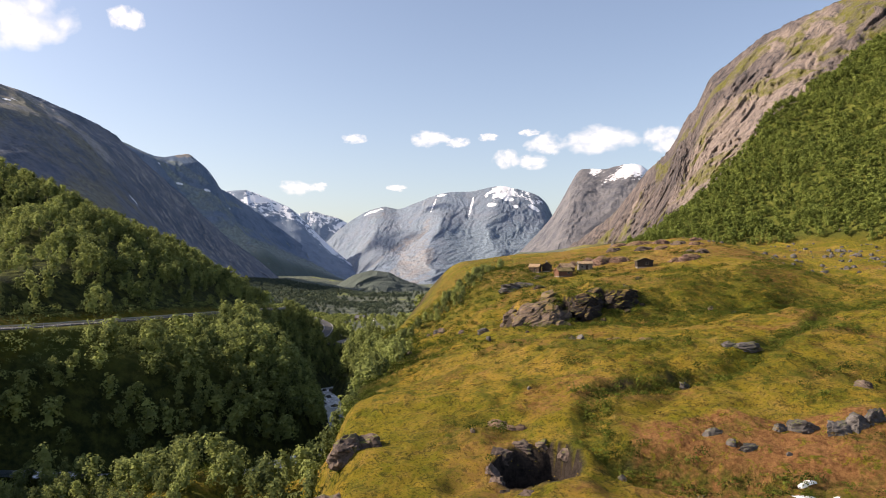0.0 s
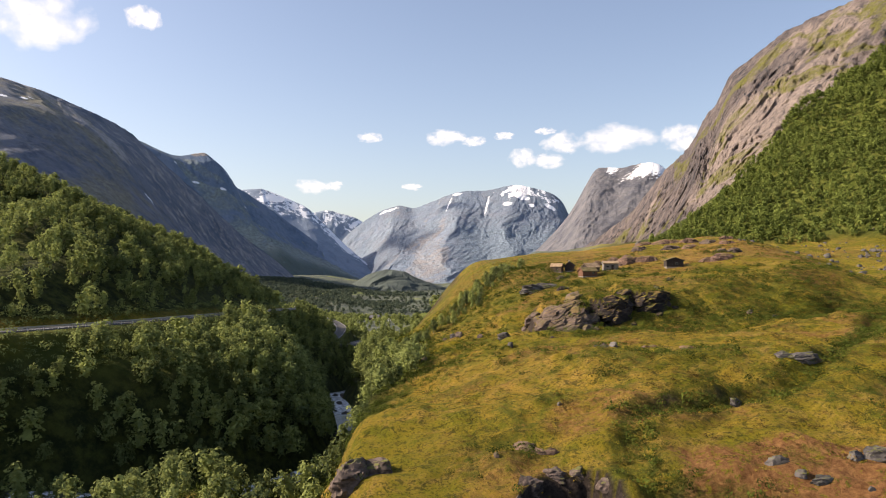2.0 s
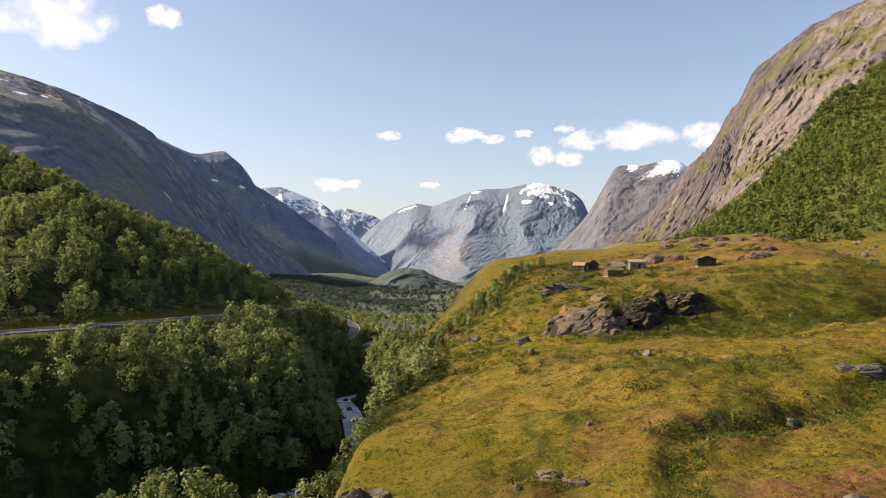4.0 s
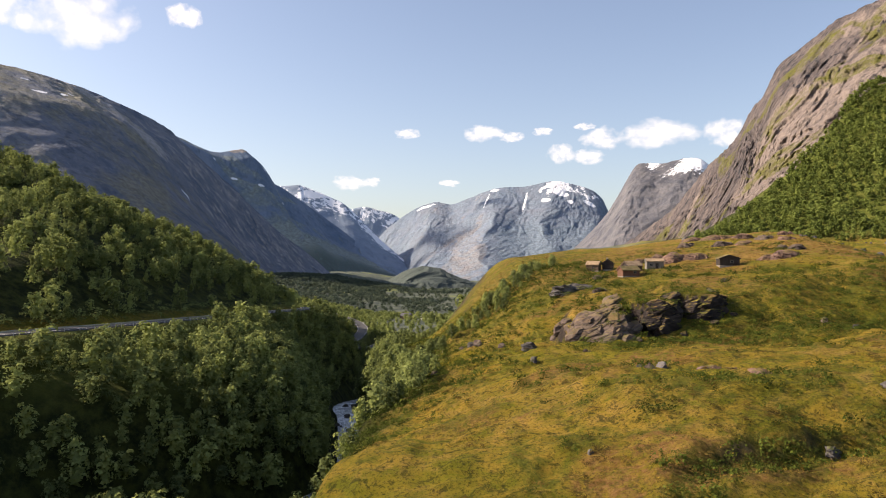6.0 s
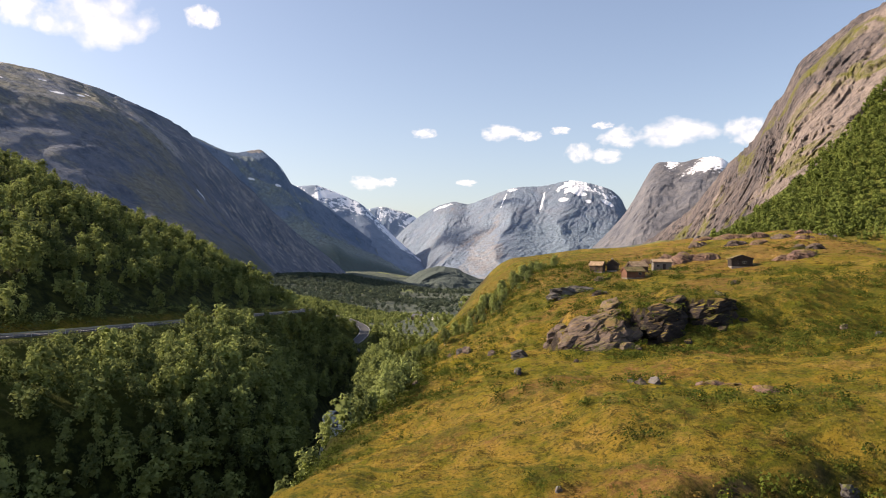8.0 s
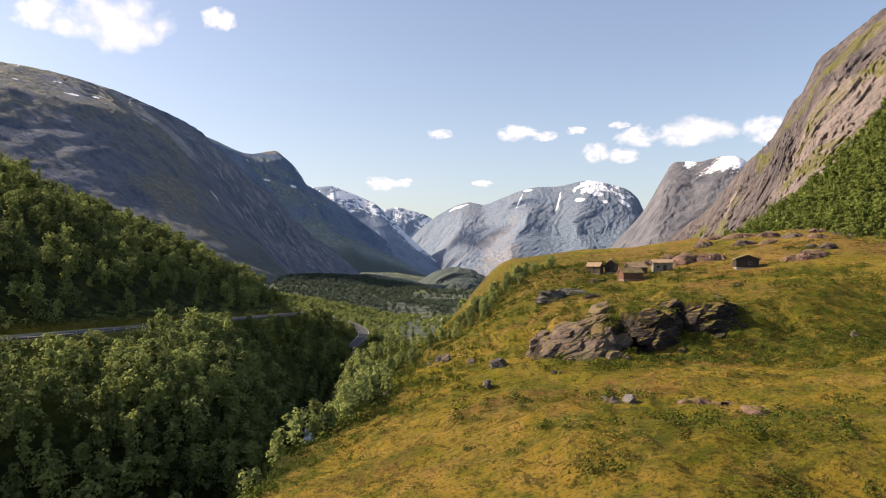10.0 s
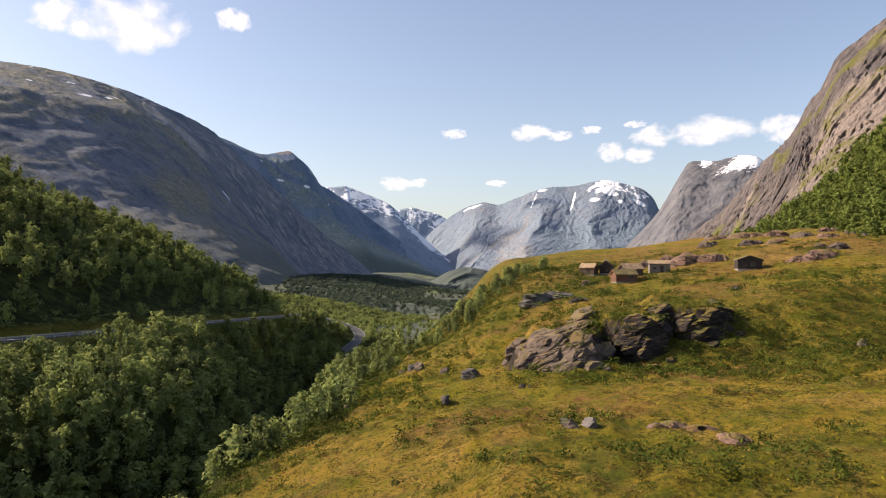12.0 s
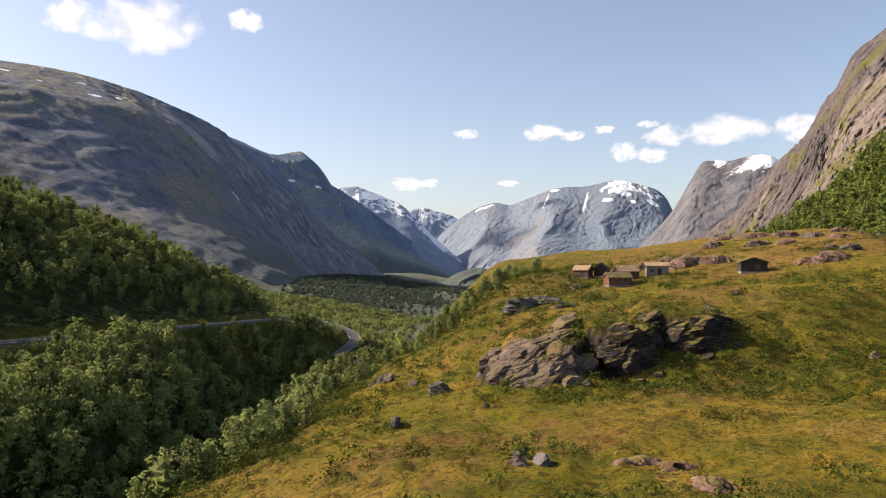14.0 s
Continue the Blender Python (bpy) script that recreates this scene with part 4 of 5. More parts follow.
def make_cloud():
    """A soft white cloud: thick in the middle, frayed at the rim, with a flatter base."""
    m = bpy.data.materials.new("cloud_white")
    m.use_nodes = True
    nt = m.node_tree
    nt.nodes.remove(nt.nodes["Principled BSDF"])
    tc = nt.nodes.new("ShaderNodeTexCoord")
    info = nt.nodes.new("ShaderNodeObjectInfo")
    sep = nt.nodes.new("ShaderNodeSeparateXYZ")
    nt.links.new(tc.outputs["Object"], sep.inputs[0])
    shift = nt.nodes.new("ShaderNodeVectorMath")
    shift.operation = "MULTIPLY_ADD"
    nt.links.new(info.outputs["Random"], shift.inputs[0])
    shift.inputs[1].default_value = (60, 35, 80)
    stretch = nt.nodes.new("ShaderNodeMapping")
    stretch.inputs["Scale"].default_value = (1.5, 1, 1)
    nt.links.new(tc.outputs["Object"], stretch.inputs["Vector"])
    nt.links.new(stretch.outputs[0], shift.inputs[2])
    n = noise_node(nt, 1.5, 4, 0.5, shift.outputs[0], 0.1)
    big = noise_node(nt, 0.9, 2, 0.5, shift.outputs[0])

    def math_node(op, a, b):
        k = nt.nodes.new("ShaderNodeMath")
        k.operation = op
        for socket, v in ((k.inputs[0], a), (k.inputs[1], b)):
            if isinstance(v, (int, float)):
                socket.default_value = v
            else:
                nt.links.new(v, socket)
        return k.outputs[0]

    x2 = math_node("POWER", math_node("ABSOLUTE", sep.outputs["X"], 0), 2.4)
    y2 = math_node("POWER", math_node("ABSOLUTE", sep.outputs["Y"], 0), 2.0)
    body = math_node("SUBTRACT", 1.0, math_node("ADD", x2, y2))
    thick = math_node("ADD", math_node("MULTIPLY", body, 0.85), math_node("MULTIPLY", math_node("SUBTRACT", math_node("ADD", math_node("MULTIPLY", n, 0.75), math_node("MULTIPLY", big, 0.55)), 0.66), 1.7))
    rim = math_node("MINIMUM", 1.0, math_node("MULTIPLY", math_node("MAXIMUM", body, 0.0), 5.0))
    alpha = math_node("MULTIPLY", math_node("POWER", grey(nt, thick, 0.30, 1.10), 1.1), rim)
    glow = nt.nodes.new("ShaderNodeEmission")
    nt.links.new(mix(nt, grey(nt, n, 0.35, 0.6), (0.80, 0.83, 0.88), (1.0, 0.985, 0.96)), glow.inputs["Color"])
    glow.inputs["Strength"].default_value = CLOUD_GLOW
    clear = nt.nodes.new("ShaderNodeBsdfTransparent")
    ms = nt.nodes.new("ShaderNodeMixShader")
    nt.links.new(alpha, ms.inputs[0])
    nt.links.new(clear.outputs[0], ms.inputs[1])
    nt.links.new(glow.outputs[0], ms.inputs[2])
    nt.links.new(ms.outputs[0], nt.nodes["Material Output"].inputs["Surface"])
    return m


CLOUD_GLOW = 0.80
ROCK_WARM = make_rock("lichened_rock", (0.022, 0.017, 0.015), (0.150, 0.112, 0.094), 0.9)
ROCK_GREY = make_rock("grey_rock", (0.026, 0.024, 0.024), (0.135, 0.122, 0.115), 0.8)
ROCK_RED = make_rock("reddish_rock", (0.060, 0.038, 0.029), (0.165, 0.108, 0.082), 0.9)
CAP_WARM = make_rock("turf_capped_rock", (0.022, 0.018, 0.016), (0.150, 0.110, 0.090), 0.2, 0.55)
CAP_RED = make_rock("heath_capped_rock", (0.050, 0.032, 0.026), (0.210, 0.128, 0.096), 0.3, 0.8)
# Dark rock, blackened further to put the faces' shade into its colour.
CAP_SHADED = make_rock("heath_capped_shaded_rock", (0.006, 0.005, 0.005), (0.036, 0.027, 0.024), 0.3, 0.9)
LOGS = make_boards("weathered_logs", (0.055, 0.038, 0.028), (0.15, 0.105, 0.075))
DARK_LOGS = make_boards("tarred_logs", (0.022, 0.018, 0.017), (0.06, 0.047, 0.04))
RED_BOARDS = make_boards("red_brown_boards", (0.10, 0.048, 0.030), (0.20, 0.105, 0.070))
GREY_LOGS = make_boards("silver_grey_logs", (0.13, 0.115, 0.10), (0.26, 0.235, 0.205))
PALE_STONE = make_rock("pale_wall_stone", (0.12, 0.10, 0.085), (0.36, 0.32, 0.28), 0.0)
DRY_TURF = make_turf("dry_turf_roof", (0.23, 0.155, 0.095), (0.36, 0.26, 0.165), (0.13, 0.115, 0.04))
GREEN_TURF = make_turf("green_turf_roof", (0.10, 0.085, 0.035), (0.20, 0.15, 0.075), (0.07, 0.085, 0.022))
ASPHALT = make_plain("worn_asphalt", (0.085, 0.083, 0.082), 0.85, 0, 0.2)
STEEL = make_plain("galvanised_steel", (0.36, 0.36, 0.355), 0.5, 0.4, 0.15)
WHITE_LINE = make_plain("white_road_paint", (0.7, 0.7, 0.68), 0.7, 0, 0.1)
GLASS = make_plain("dark_window_glass", (0.02, 0.025, 0.03), 0.08, 0, 0.1)
SNOW = make_plain("old_snow", (0.82, 0.84, 0.87), 0.7, 0, 0.06)
WHITE_PAINT = make_plain("white_painted_boards", (0.8, 0.79, 0.76), 0.6, 0, 0.05)
SLATE = make_plain("slate_roof", (0.09, 0.09, 0.10), 0.7, 0, 0.3)
WATER = make_water()
CLOUD = make_cloud()


def part(name, me, parent, label=""):
    ob = new(name, me)
    ob.parent = parent
    if label:
        ob["label"] = label
    return ob


def height(x, y):
    return float(land(np.array([x]), np.array([y]))[0])


# ---- road, rail and river ----
def ribbon(line, half, lift, lo=None):
    """A strip along a line; returns corners and quads."""
    d = np.gradient(line[:, :2], axis=0)
    d /= np.linalg.norm(d, axis=1, keepdims=True)
    right = np.stack([d[:, 1], -d[:, 0]], -1)
    cols = np.array(half if lo is None else lo)
    v = np.concatenate([np.concatenate([line[:, None, :2] + right[:, None, :] * c, (line[:, 2] + lift)[:, None, None]], -1) for c in cols], 1)
    return v.reshape(-1, 3), grid_faces(len(line), len(cols))


def road_strip(name, line, label):
    v, f = ribbon(line, None, 0.0, (-3.2, -2.7, 0, 2.7, 3.2))
    v = v.reshape(-1, 5, 3)
    v[:, (0, 4), 2] -= 0.7
    v[:, 2, 2] += 0.06
    ob = tagged(new(name, fast_mesh(name, v.reshape(-1, 3), f, [ASPHALT])), label, "road", kind="structure")
    for side in (-2.45, 2.45):
        lv, lf = ribbon(line, None, 0.045, (side - 0.05, side + 0.05))
        part("edge_line", fast_mesh("edge_line", lv, lf, [WHITE_LINE]), ob)
    return ob


UPPER = ROAD_LINE[: int(len(ROAD_LINE) * 0.93)]
road_strip("road_1", UPPER, "narrow grey mountain road on a hillside shelf")
road_strip("road_2", LOWER_LINE, "winding grey road with hairpin bends")


def box_mesh(name, x0, x1, y0, y1, z0, z1, mat, bevel=0.0):
    bm = bmesh.new()
    bmesh.ops.create_cube(bm, size=1.0)
    for v in bm.verts:
        v.co = ((x0 + x1) / 2 + v.co.x * (x1 - x0), (y0 + y1) / 2 + v.co.y * (y1 - y0), (z0 + z1) / 2 + v.co.z * (z1 - z0))
    if bevel:
        bmesh.ops.bevel(bm, geom=bm.edges, offset=bevel, segments=1, affect="EDGES")
    me = bpy.data.meshes.new(name)
    bm.to_mesh(me)
    bm.free()
    me.materials.append(mat)
    return me


def guard_rail(line):
    """Steel rail on posts along the valley edge of the road."""
    base = tagged(new("guard_rail"), "galvanised steel guard rail beside the road", "guard rail")
    prof = [(0, 0.45), (0.05, 0.5), (0, 0.56), (0, 0.62), (0.05, 0.68), (0, 0.74)]
    d = np.gradient(line[:, :2], axis=0)
    d /= np.linalg.norm(d, axis=1, keepdims=True)
    right = np.stack([d[:, 1], -d[:, 0]], -1)
    v = np.stack([np.concatenate([line[:, :2] + right * (2.95 - o), (line[:, 2] + h)[:, None]], -1) for o, h in prof] + [np.concatenate([line[:, :2] + right * 2.99, (line[:, 2] + h)[:, None]], -1) for h in (0.74, 0.45)], 1)
    part("rail", fast_mesh("rail", v.reshape(-1, 3), grid_faces(len(line), 8), [STEEL]), base)
    post = box_mesh("post", -0.06, 0.06, -0.05, 0.05, -0.5, 0.72, STEEL, 0.01)
    s = np.r_[0, np.cumsum(np.linalg.norm(np.diff(line[:, :2], axis=0), axis=1))]
    for at in np.arange(0.5, s[-1], 4.0):
        p = [np.interp(at, s, line[:, k]) for k in range(3)]
        r = [np.interp(at, s, right[:, k]) for k in range(2)]
        o = part("post", post, base)
        o.location = (p[0] + r[0] * 3.08, p[1] + r[1] * 3.08, p[2])
    return base


guard_rail(polyline(ROAD[1:9], 10))

rv, rf = ribbon(polyline(RIVER, 40), None, 0.0, (-3.0, -2.0, -1.0, 0, 1.0, 2.0, 3.0))
rv[:, 2] += fbm(rv[:, 0] / 3.0, rv[:, 1] / 3.0, 4, 301) * 0.35 - 0.35
river_mesh = fast_mesh("river", rv, rf, [WATER], True)
put_attribute(river_mesh, "foam", step(-0.25, 0.35, fbm(rv[:, 0] / 9, rv[:, 1] / 9, 3, 305) + 0.12))
tagged(new("river", river_mesh), "dark stream with white rapids in a wooded gorge", "river", kind="structure")


# ---- rocks ----
def lump(rng, size, cuts=16, sub=4, ragged=0.12, layer=0.0, square=3.2):
    """A broken rock: a ball cut by planes, then roughened in layers. Returns corners and triangles."""
    bm = bmesh.new()
    bmesh.ops.create_icosphere(bm, subdivisions=sub, radius=1.0)
    v = np.array([q.co[:] for q in bm.verts])
    f = np.array([[q.index for q in t.verts] for t in bm.faces])
    bm.free()
    v = v / (np.abs(v) ** square).sum(1, keepdims=True) ** (1 / square)
    for _ in range(cuts):
        n = rng.normal(size=3)
        n[2] = abs(n[2]) * 0.7
        n /= np.linalg.norm(n)
        off = 0.60 + 0.38 * rng.random()
        over = np.maximum(v @ n - off, 0)
        v = v - over[:, None] * n
    o = rng.random(3) * 40
    q = v * 2.2 + o
    k = fbm(q[:, 0] + 0.6 * q[:, 2], q[:, 1] * 0.8 + 1.7 * q[:, 2], 5, int(rng.integers(900)), 0.6)
    v = v * (1 + ragged * 1.6 * k)[:, None] * (1 + 0.5 * ragged * ridged(q[:, 0] * 2.5 + q[:, 2], q[:, 1] * 2.5 + 3 * q[:, 2], 3, 7))[:, None]
    if layer:
        s = (v[:, 2] + 0.35 * v[:, 0] - 0.2 * v[:, 1]) * max(2.0, size[2] * 1.1) + 1.3 * k
        v[:, :2] *= (1 + layer * (0.5 - np.minimum(s % 1.0, 2.5 * (1 - s % 1.0))))[:, None]
    return v * np.array(size), f


def slab(rng, sx, sy, sz):
    """An angular rock slab: a block split by planes, with a chipped skin."""
    v, f = lump(rng, (1, 1, 1), 16, 4 if max(sx, sy) > 1.5 else 3, 0.10, 0.0, 5.0)
    return v * (sx * 1.12, sy * 1.12, sz * 1.12), f


def crag_shape(seed, rx, ry, h, steep, facing, block, n=170, m=70, tilt=(0.0, 0.0)):
    """A turf-backed crag: gentle behind, broken into steep dipping blocks on the side it faces (degrees from +x). Returns corners and quads."""
    t = np.linspace(0, 1, m)[None, :]
    r = 1 - (1 - t) ** 1.6
    a = np.linspace(0, 2 * np.pi, n)[:, None]
    o = (seed % 97) * 1.7
    edge = 1 + 0.20 * fbm(np.cos(a) * 1.7 + o, np.sin(a) * 1.7 + o, 4, seed)
    k = (0.5 + 0.5 * np.cos(a - radians(facing))) ** 0.9
    p = 1.5 + (steep - 1.5) * k
    x, y = rx * edge * r * np.cos(a), ry * edge * r * np.sin(a)
    z = h * (1 - r**p) - 0.35 * h * r**8 + tilt[0] * x + tilt[1] * y
    z = z + h * 0.10 * fbm(x / (0.5 * rx) + o, y / (0.5 * ry), 4, seed + 2)
    face = np.clip(step(0.30, 0.75, r) * (0.25 + 0.9 * k), 0, 1)
    # blocks between dipping bedding planes and cross joints
    wob = fbm(x / (block * 2.5) + o, y / (block * 2.5) + z / (block * 2), 3, seed + 4)
    bed = (z * 0.9 + 0.42 * x - 0.25 * y) / (block * 0.75) + 0.9 * wob
    joint = (0.8 * x + 0.6 * y - 0.35 * z) / (block * 1.5) + 0.8 * wob
    big = hash2(np.floor(bed * 0.5), np.floor(joint * 0.5 + 7), seed + 5) - 0.45
    small = hash2(np.floor(bed), np.floor(joint + 0.37 * np.floor(bed)), seed + 6) - 0.5
    seam = -0.5 * step(0.16, 0.0, bed - np.floor(bed)) - 0.35 * step(0.12, 0.0, joint - np.floor(joint))
    push = (big * 1.0 + small * 0.6 + seam * 0.7) * block * face
    x, y = x + push * np.cos(a), y + push * np.sin(a)
    z = z + (small * 0.35 + 0.2 * seam) * block * face + 0.10 * block * fbm(x / (0.3 * block) + o, y / (0.3 * block) + z, 3, seed + 8)
    faces = grid_faces(n, m)[:, ::-1]
    return np.stack([x, y, z], -1).reshape(-1, 3), faces


def rock_thing(name, label, lumps, mat, seed, group="", category="rock", rugged=True):
    """One outcrop or boulder out of interlocking blocks: (x, y, lift, size x, y, z, turn, lean)."""
    rng = np.random.default_rng(seed)
    x0, y0 = lumps[0][:2]
    z0 = height(x0, y0)
    base = None
    if len(lumps) > 1:
        base = tagged(new(name), label, category, group)
        base.location = (x0, y0, z0)
    for x, y, lift, sx, sy, sz, turn, lean in lumps:
        if not rugged:
            lift, sz = -0.35 * sz, sz * 1.3
        big = max(sx, sy, sz)
        if not rugged and big > 1.7:
            v, f = crag_shape(int(rng.integers(900)), sx * 1.15, sy * 1.15, sz * 1.1, 3.5, -25, 1.1, 110, 40)
            t = np.array(Matrix.Rotation(radians(turn), 3, "Z"))
            me = fast_mesh("block", v @ t.T, f, [CAP_RED if mat is ROCK_RED else CAP_WARM])
            if base:
                part("block", me, base).location = (x - x0, y - y0, height(x, y) - 0.5 * sz - z0)
            else:
                base = tagged(new(name, me), label, category, group)
                base.location = (x0, y0, z0 - 0.5 * sz)
            continue
        if rugged:
            v, f = lump(rng, (sx, sy, sz), 16, 5 if big > 4.2 else (4 if big > 1.2 else 3), 0.17, 0.10, 4.0)
        else:
            v, f = lump(rng, (sx, sy, sz), 5, 4 if big > 1.5 else 3, 0.13, 0.02, 2.2)
        m = np.array((Matrix.Rotation(radians(turn), 3, "Z") @ Matrix.Rotation(radians(lean), 3, "X")))
        me = fast_mesh("block", v @ m.T, f, [mat])
        if base:
            part("block", me, base).location = (x - x0, y - y0, height(x, y) + lift - z0)
        else:
            base = tagged(new(name, me), label, category, group)
            base.location = (x0, y0, z0 + lift)
    return base


def crag(label, mat, seed, shelf, count, start, end, sizes, dip, blocks=()):
    """Dipping slabs stacked up the broken edge of a crag shelf, from bearing start to end round its rim."""
    rng = np.random.default_rng(seed)
    cx, cy, rx, ry = shelf[:4]
    z0 = height(cx, cy)
    base = tagged(new("rock_outcrop"), label, "rock")
    base.location = (cx, cy, z0)
    for k in range(count):
        a = radians(start + (end - start) * (k + rng.random()) / count)
        inset = 0.80 + 0.30 * rng.random()
        x, y = cx + rx * inset * math.cos(a), cy + ry * inset * math.sin(a)
        big = sizes[0] + (sizes[1] - sizes[0]) * rng.random() ** 1.5
        foot, top = height(cx + rx * 1.18 * math.cos(a), cy + ry * 1.18 * math.sin(a)), height(cx + rx * 0.8 * math.cos(a), cy + ry * 0.8 * math.sin(a))
        z = foot + (top - foot) * (1.13 - inset) / 0.33 * (0.75 + 0.3 * rng.random()) - 0.15 * big
        v, f = slab(rng, big * 1.25, big, big * (0.38 + 0.25 * rng.random()))
        m = Matrix.Rotation(radians(rng.normal() * 14 + 12), 3, "Z") @ Matrix.Rotation(radians(dip + rng.normal() * 6), 3, "Y") @ Matrix.Rotation(radians(14 + rng.normal() * 7), 3, "X")
        part("slab", fast_mesh("slab", v @ np.array(m).T, f, [mat]), base).location = (x - cx, y - cy, z - z0)
    for x, y, r, flat in blocks:
        v, f = slab(rng, r * 1.2, r, r * flat)
        m = Matrix.Rotation(radians(rng.normal() * 20), 3, "Z") @ Matrix.Rotation(radians(dip), 3, "Y") @ Matrix.Rotation(radians(12), 3, "X")
        part("slab", fast_mesh("slab", v @ np.array(m).T, f, [mat]), base).location = (x - cx, y - cy, height(x, y) + 0.1 * r * flat - z0)
    return base


crag("large layered brown rock outcrop with pale tilted slabs", CAP_WARM, 401, CRAGS[0], 50, -160, -40, (0.8, 2.9), -26, [(42.5, 206.5, 3.0, 0.2), (44.5, 209.5, 3.2, 0.18), (46.5, 213.5, 2.8, 0.2), (47.8, 217.0, 2.0, 0.25), (45.0, 203.0, 2.2, 0.3), (49.0, 197.5, 0.8, 0.6), (43.5, 197.6, 1.9, 0.4), (46.5, 197.8, 1.7, 0.4), (40.0, 197.5, 0.6, 0.7)])
crag("low ribbed shoulder of layered brown rock", CAP_WARM, 404, CRAGS[1], 26, -175, -70, (0.7, 2.2), -28, [(40.5, 204.5, 2.0, 0.25), (35.8, 211.5, 1.5, 0.8), (35.0, 213.5, 1.3, 0.8), (37.0, 210.0, 1.1, 0.8)])
crag("dark shaded crag under a cap of heath and turf", CAP_SHADED, 402, CRAGS[2], 40, -135, 10, (0.8, 2.4), -18, [(57.0, 201.5, 0.8, 0.6), (60.0, 202.6, 0.7, 0.6), (53.0, 203.5, 1.0, 0.6)])
crag("steep dark shaded crag under a heathery rim", CAP_SHADED, 403, CRAGS[3], 40, -130, 15, (0.8, 2.5), -16, [(68.0, 207.0, 0.8, 0.6), (73.0, 209.0, 0.7, 0.6)])
rock_thing("rock_outcrop", "overhanging slab on the slope edge", [(42, 243, 0.8, 4.2, 2.6, 1.7, 12, -8), (46, 244.5, 0.7, 3.4, 2.2, 1.3, -8, -4), (40.5, 241.5, 0, 1.8, 1.6, 1.6, 0, 0)], ROCK_GREY, 405)
rock_thing("rock_outcrop", "low rock rib in the turf", [(50, 236, 0.1, 2.6, 1.4, 0.9, 30, 0)], ROCK_WARM, 406)
rock_thing("rock_outcrop", "broad rounded rock behind the huts", [(84, 285, 1.0, 6.5, 4.5, 3.0, 5, 0), (90, 284, 0.4, 5.5, 3.6, 2.2, -8, 0), (80, 290, 1.2, 3.6, 3.0, 2.6, 0, 0), (86, 293, 2.0, 3.0, 3.0, 2.4, 0, 0)], ROCK_RED, 407, rugged=False)
rock_thing("rock_outcrop", "reddish hump beside the huts", [(74.5, 291, 0.5, 3.6, 2.6, 2.0, 20, 0), (71.5, 288, 0, 2.0, 1.6, 1.2, 0, 0)], ROCK_RED, 408, rugged=False)
rock_thing("rock_outcrop", "rounded reddish hump in heath", [(109, 263, 0.4, 4.8, 3.4, 2.4, -10, 0), (105, 265, 0.2, 3.0, 2.4, 1.6, 0, 0)], ROCK_RED, 409, rugged=False)
rock_thing("rock_outcrop", "weathered grey hump on the knoll", [(123, 285, 0.6, 3.4, 2.6, 2.3, 0, 0), (119.5, 287, 0.4, 2.6, 2.0, 1.8, 0, 0)], ROCK_WARM, 410, rugged=False)
rock_thing("rock_outcrop", "flat grey summit rocks of the knoll", [(116, 334, 0.8, 8, 5, 2.4, 5, 0), (124, 330, 0.5, 4.5, 3.4, 2.2, 0, 0), (108, 338, 0.4, 5, 3, 1.6, 0, 0)], ROCK_RED, 411, rugged=False)
for k, (x, y, r) in enumerate([(111, 318, 2.6), (118.5, 316, 2.4), (127, 318, 2.6), (131, 310, 2.2), (100, 322, 2.4), (138, 325, 2.2), (55, 262, 1.8)]):
    rock_thing("rock_outcrop", "weathered rounded rock among heath and turf", [(x, y, 0.0, r * 1.3, r, r * 0.75, 40 * k, 0), (x + r * 0.9, y + 0.3, -0.1, r * 0.8, r * 0.6, r * 0.5, 0, 0)], ROCK_RED if k % 2 else ROCK_WARM, 420 + k, "rocks on the knoll", rugged=False)
rock_thing("rock_slab", "pinkish bare slab lying in the meadow", [(49, 156.5, 0.15, 1.9, 1.3, 0.7, 10, 0), (51.5, 156, 0.0, 2.6, 1.0, 0.45, -5, 0), (47.6, 155.5, 0, 1.1, 0.9, 0.5, 0, 0)], ROCK_RED, 440, rugged=False)
rock_thing("rock_slab", "bare brown slab in short grass", [(52.3, 148, 0.1, 1.9, 1.2, 0.6, -15, 0)], ROCK_RED, 441, rugged=False)
rock_thing("rock_slab", "pale split slab on the bank", [(2.5, 230, 0.4, 3.6, 2.2, 1.2, 35, 0), (5, 233, 0.2, 2.4, 1.5, 0.8, 30, 0)], ROCK_RED, 442, rugged=False)
rock_thing("rock_slab", "pale broken rock ribs in brown heath", [(17.6, 116, 0.2, 1.0, 2.4, 0.9, 35, 0), (19.4, 113.5, 0.1, 0.8, 1.5, 0.6, 30, 0), (20.8, 112.6, 0.1, 0.9, 0.6, 0.5, 0, 0)], ROCK_RED, 443)
rock_thing("rock_outcrop", "broken layered rocks round the rim of a deep hollow", [(15.0, 99.0, -0.9, 1.2, 1.6, 1.5, 10, 8), (14.8, 102.2, -0.6, 1.3, 1.6, 1.3, 30, 6), (16.6, 105.2, -0.5, 1.7, 1.2, 1.2, 0, 8), (19.6, 106.8, -0.5, 1.8, 1.1, 1.0, -10, 8), (22.6, 106.6, -0.6, 1.4, 1.0, 0.9, 12, 6), (25.4, 103.6, -0.8, 0.9, 1.2, 0.9, 20, 0), (15.8, 95.8, -0.7, 1.1, 1.1, 1.0, 0, 5), (18.0, 93.6, -0.5, 1.3, 0.8, 0.8, 0, 0)], ROCK_WARM, 444)
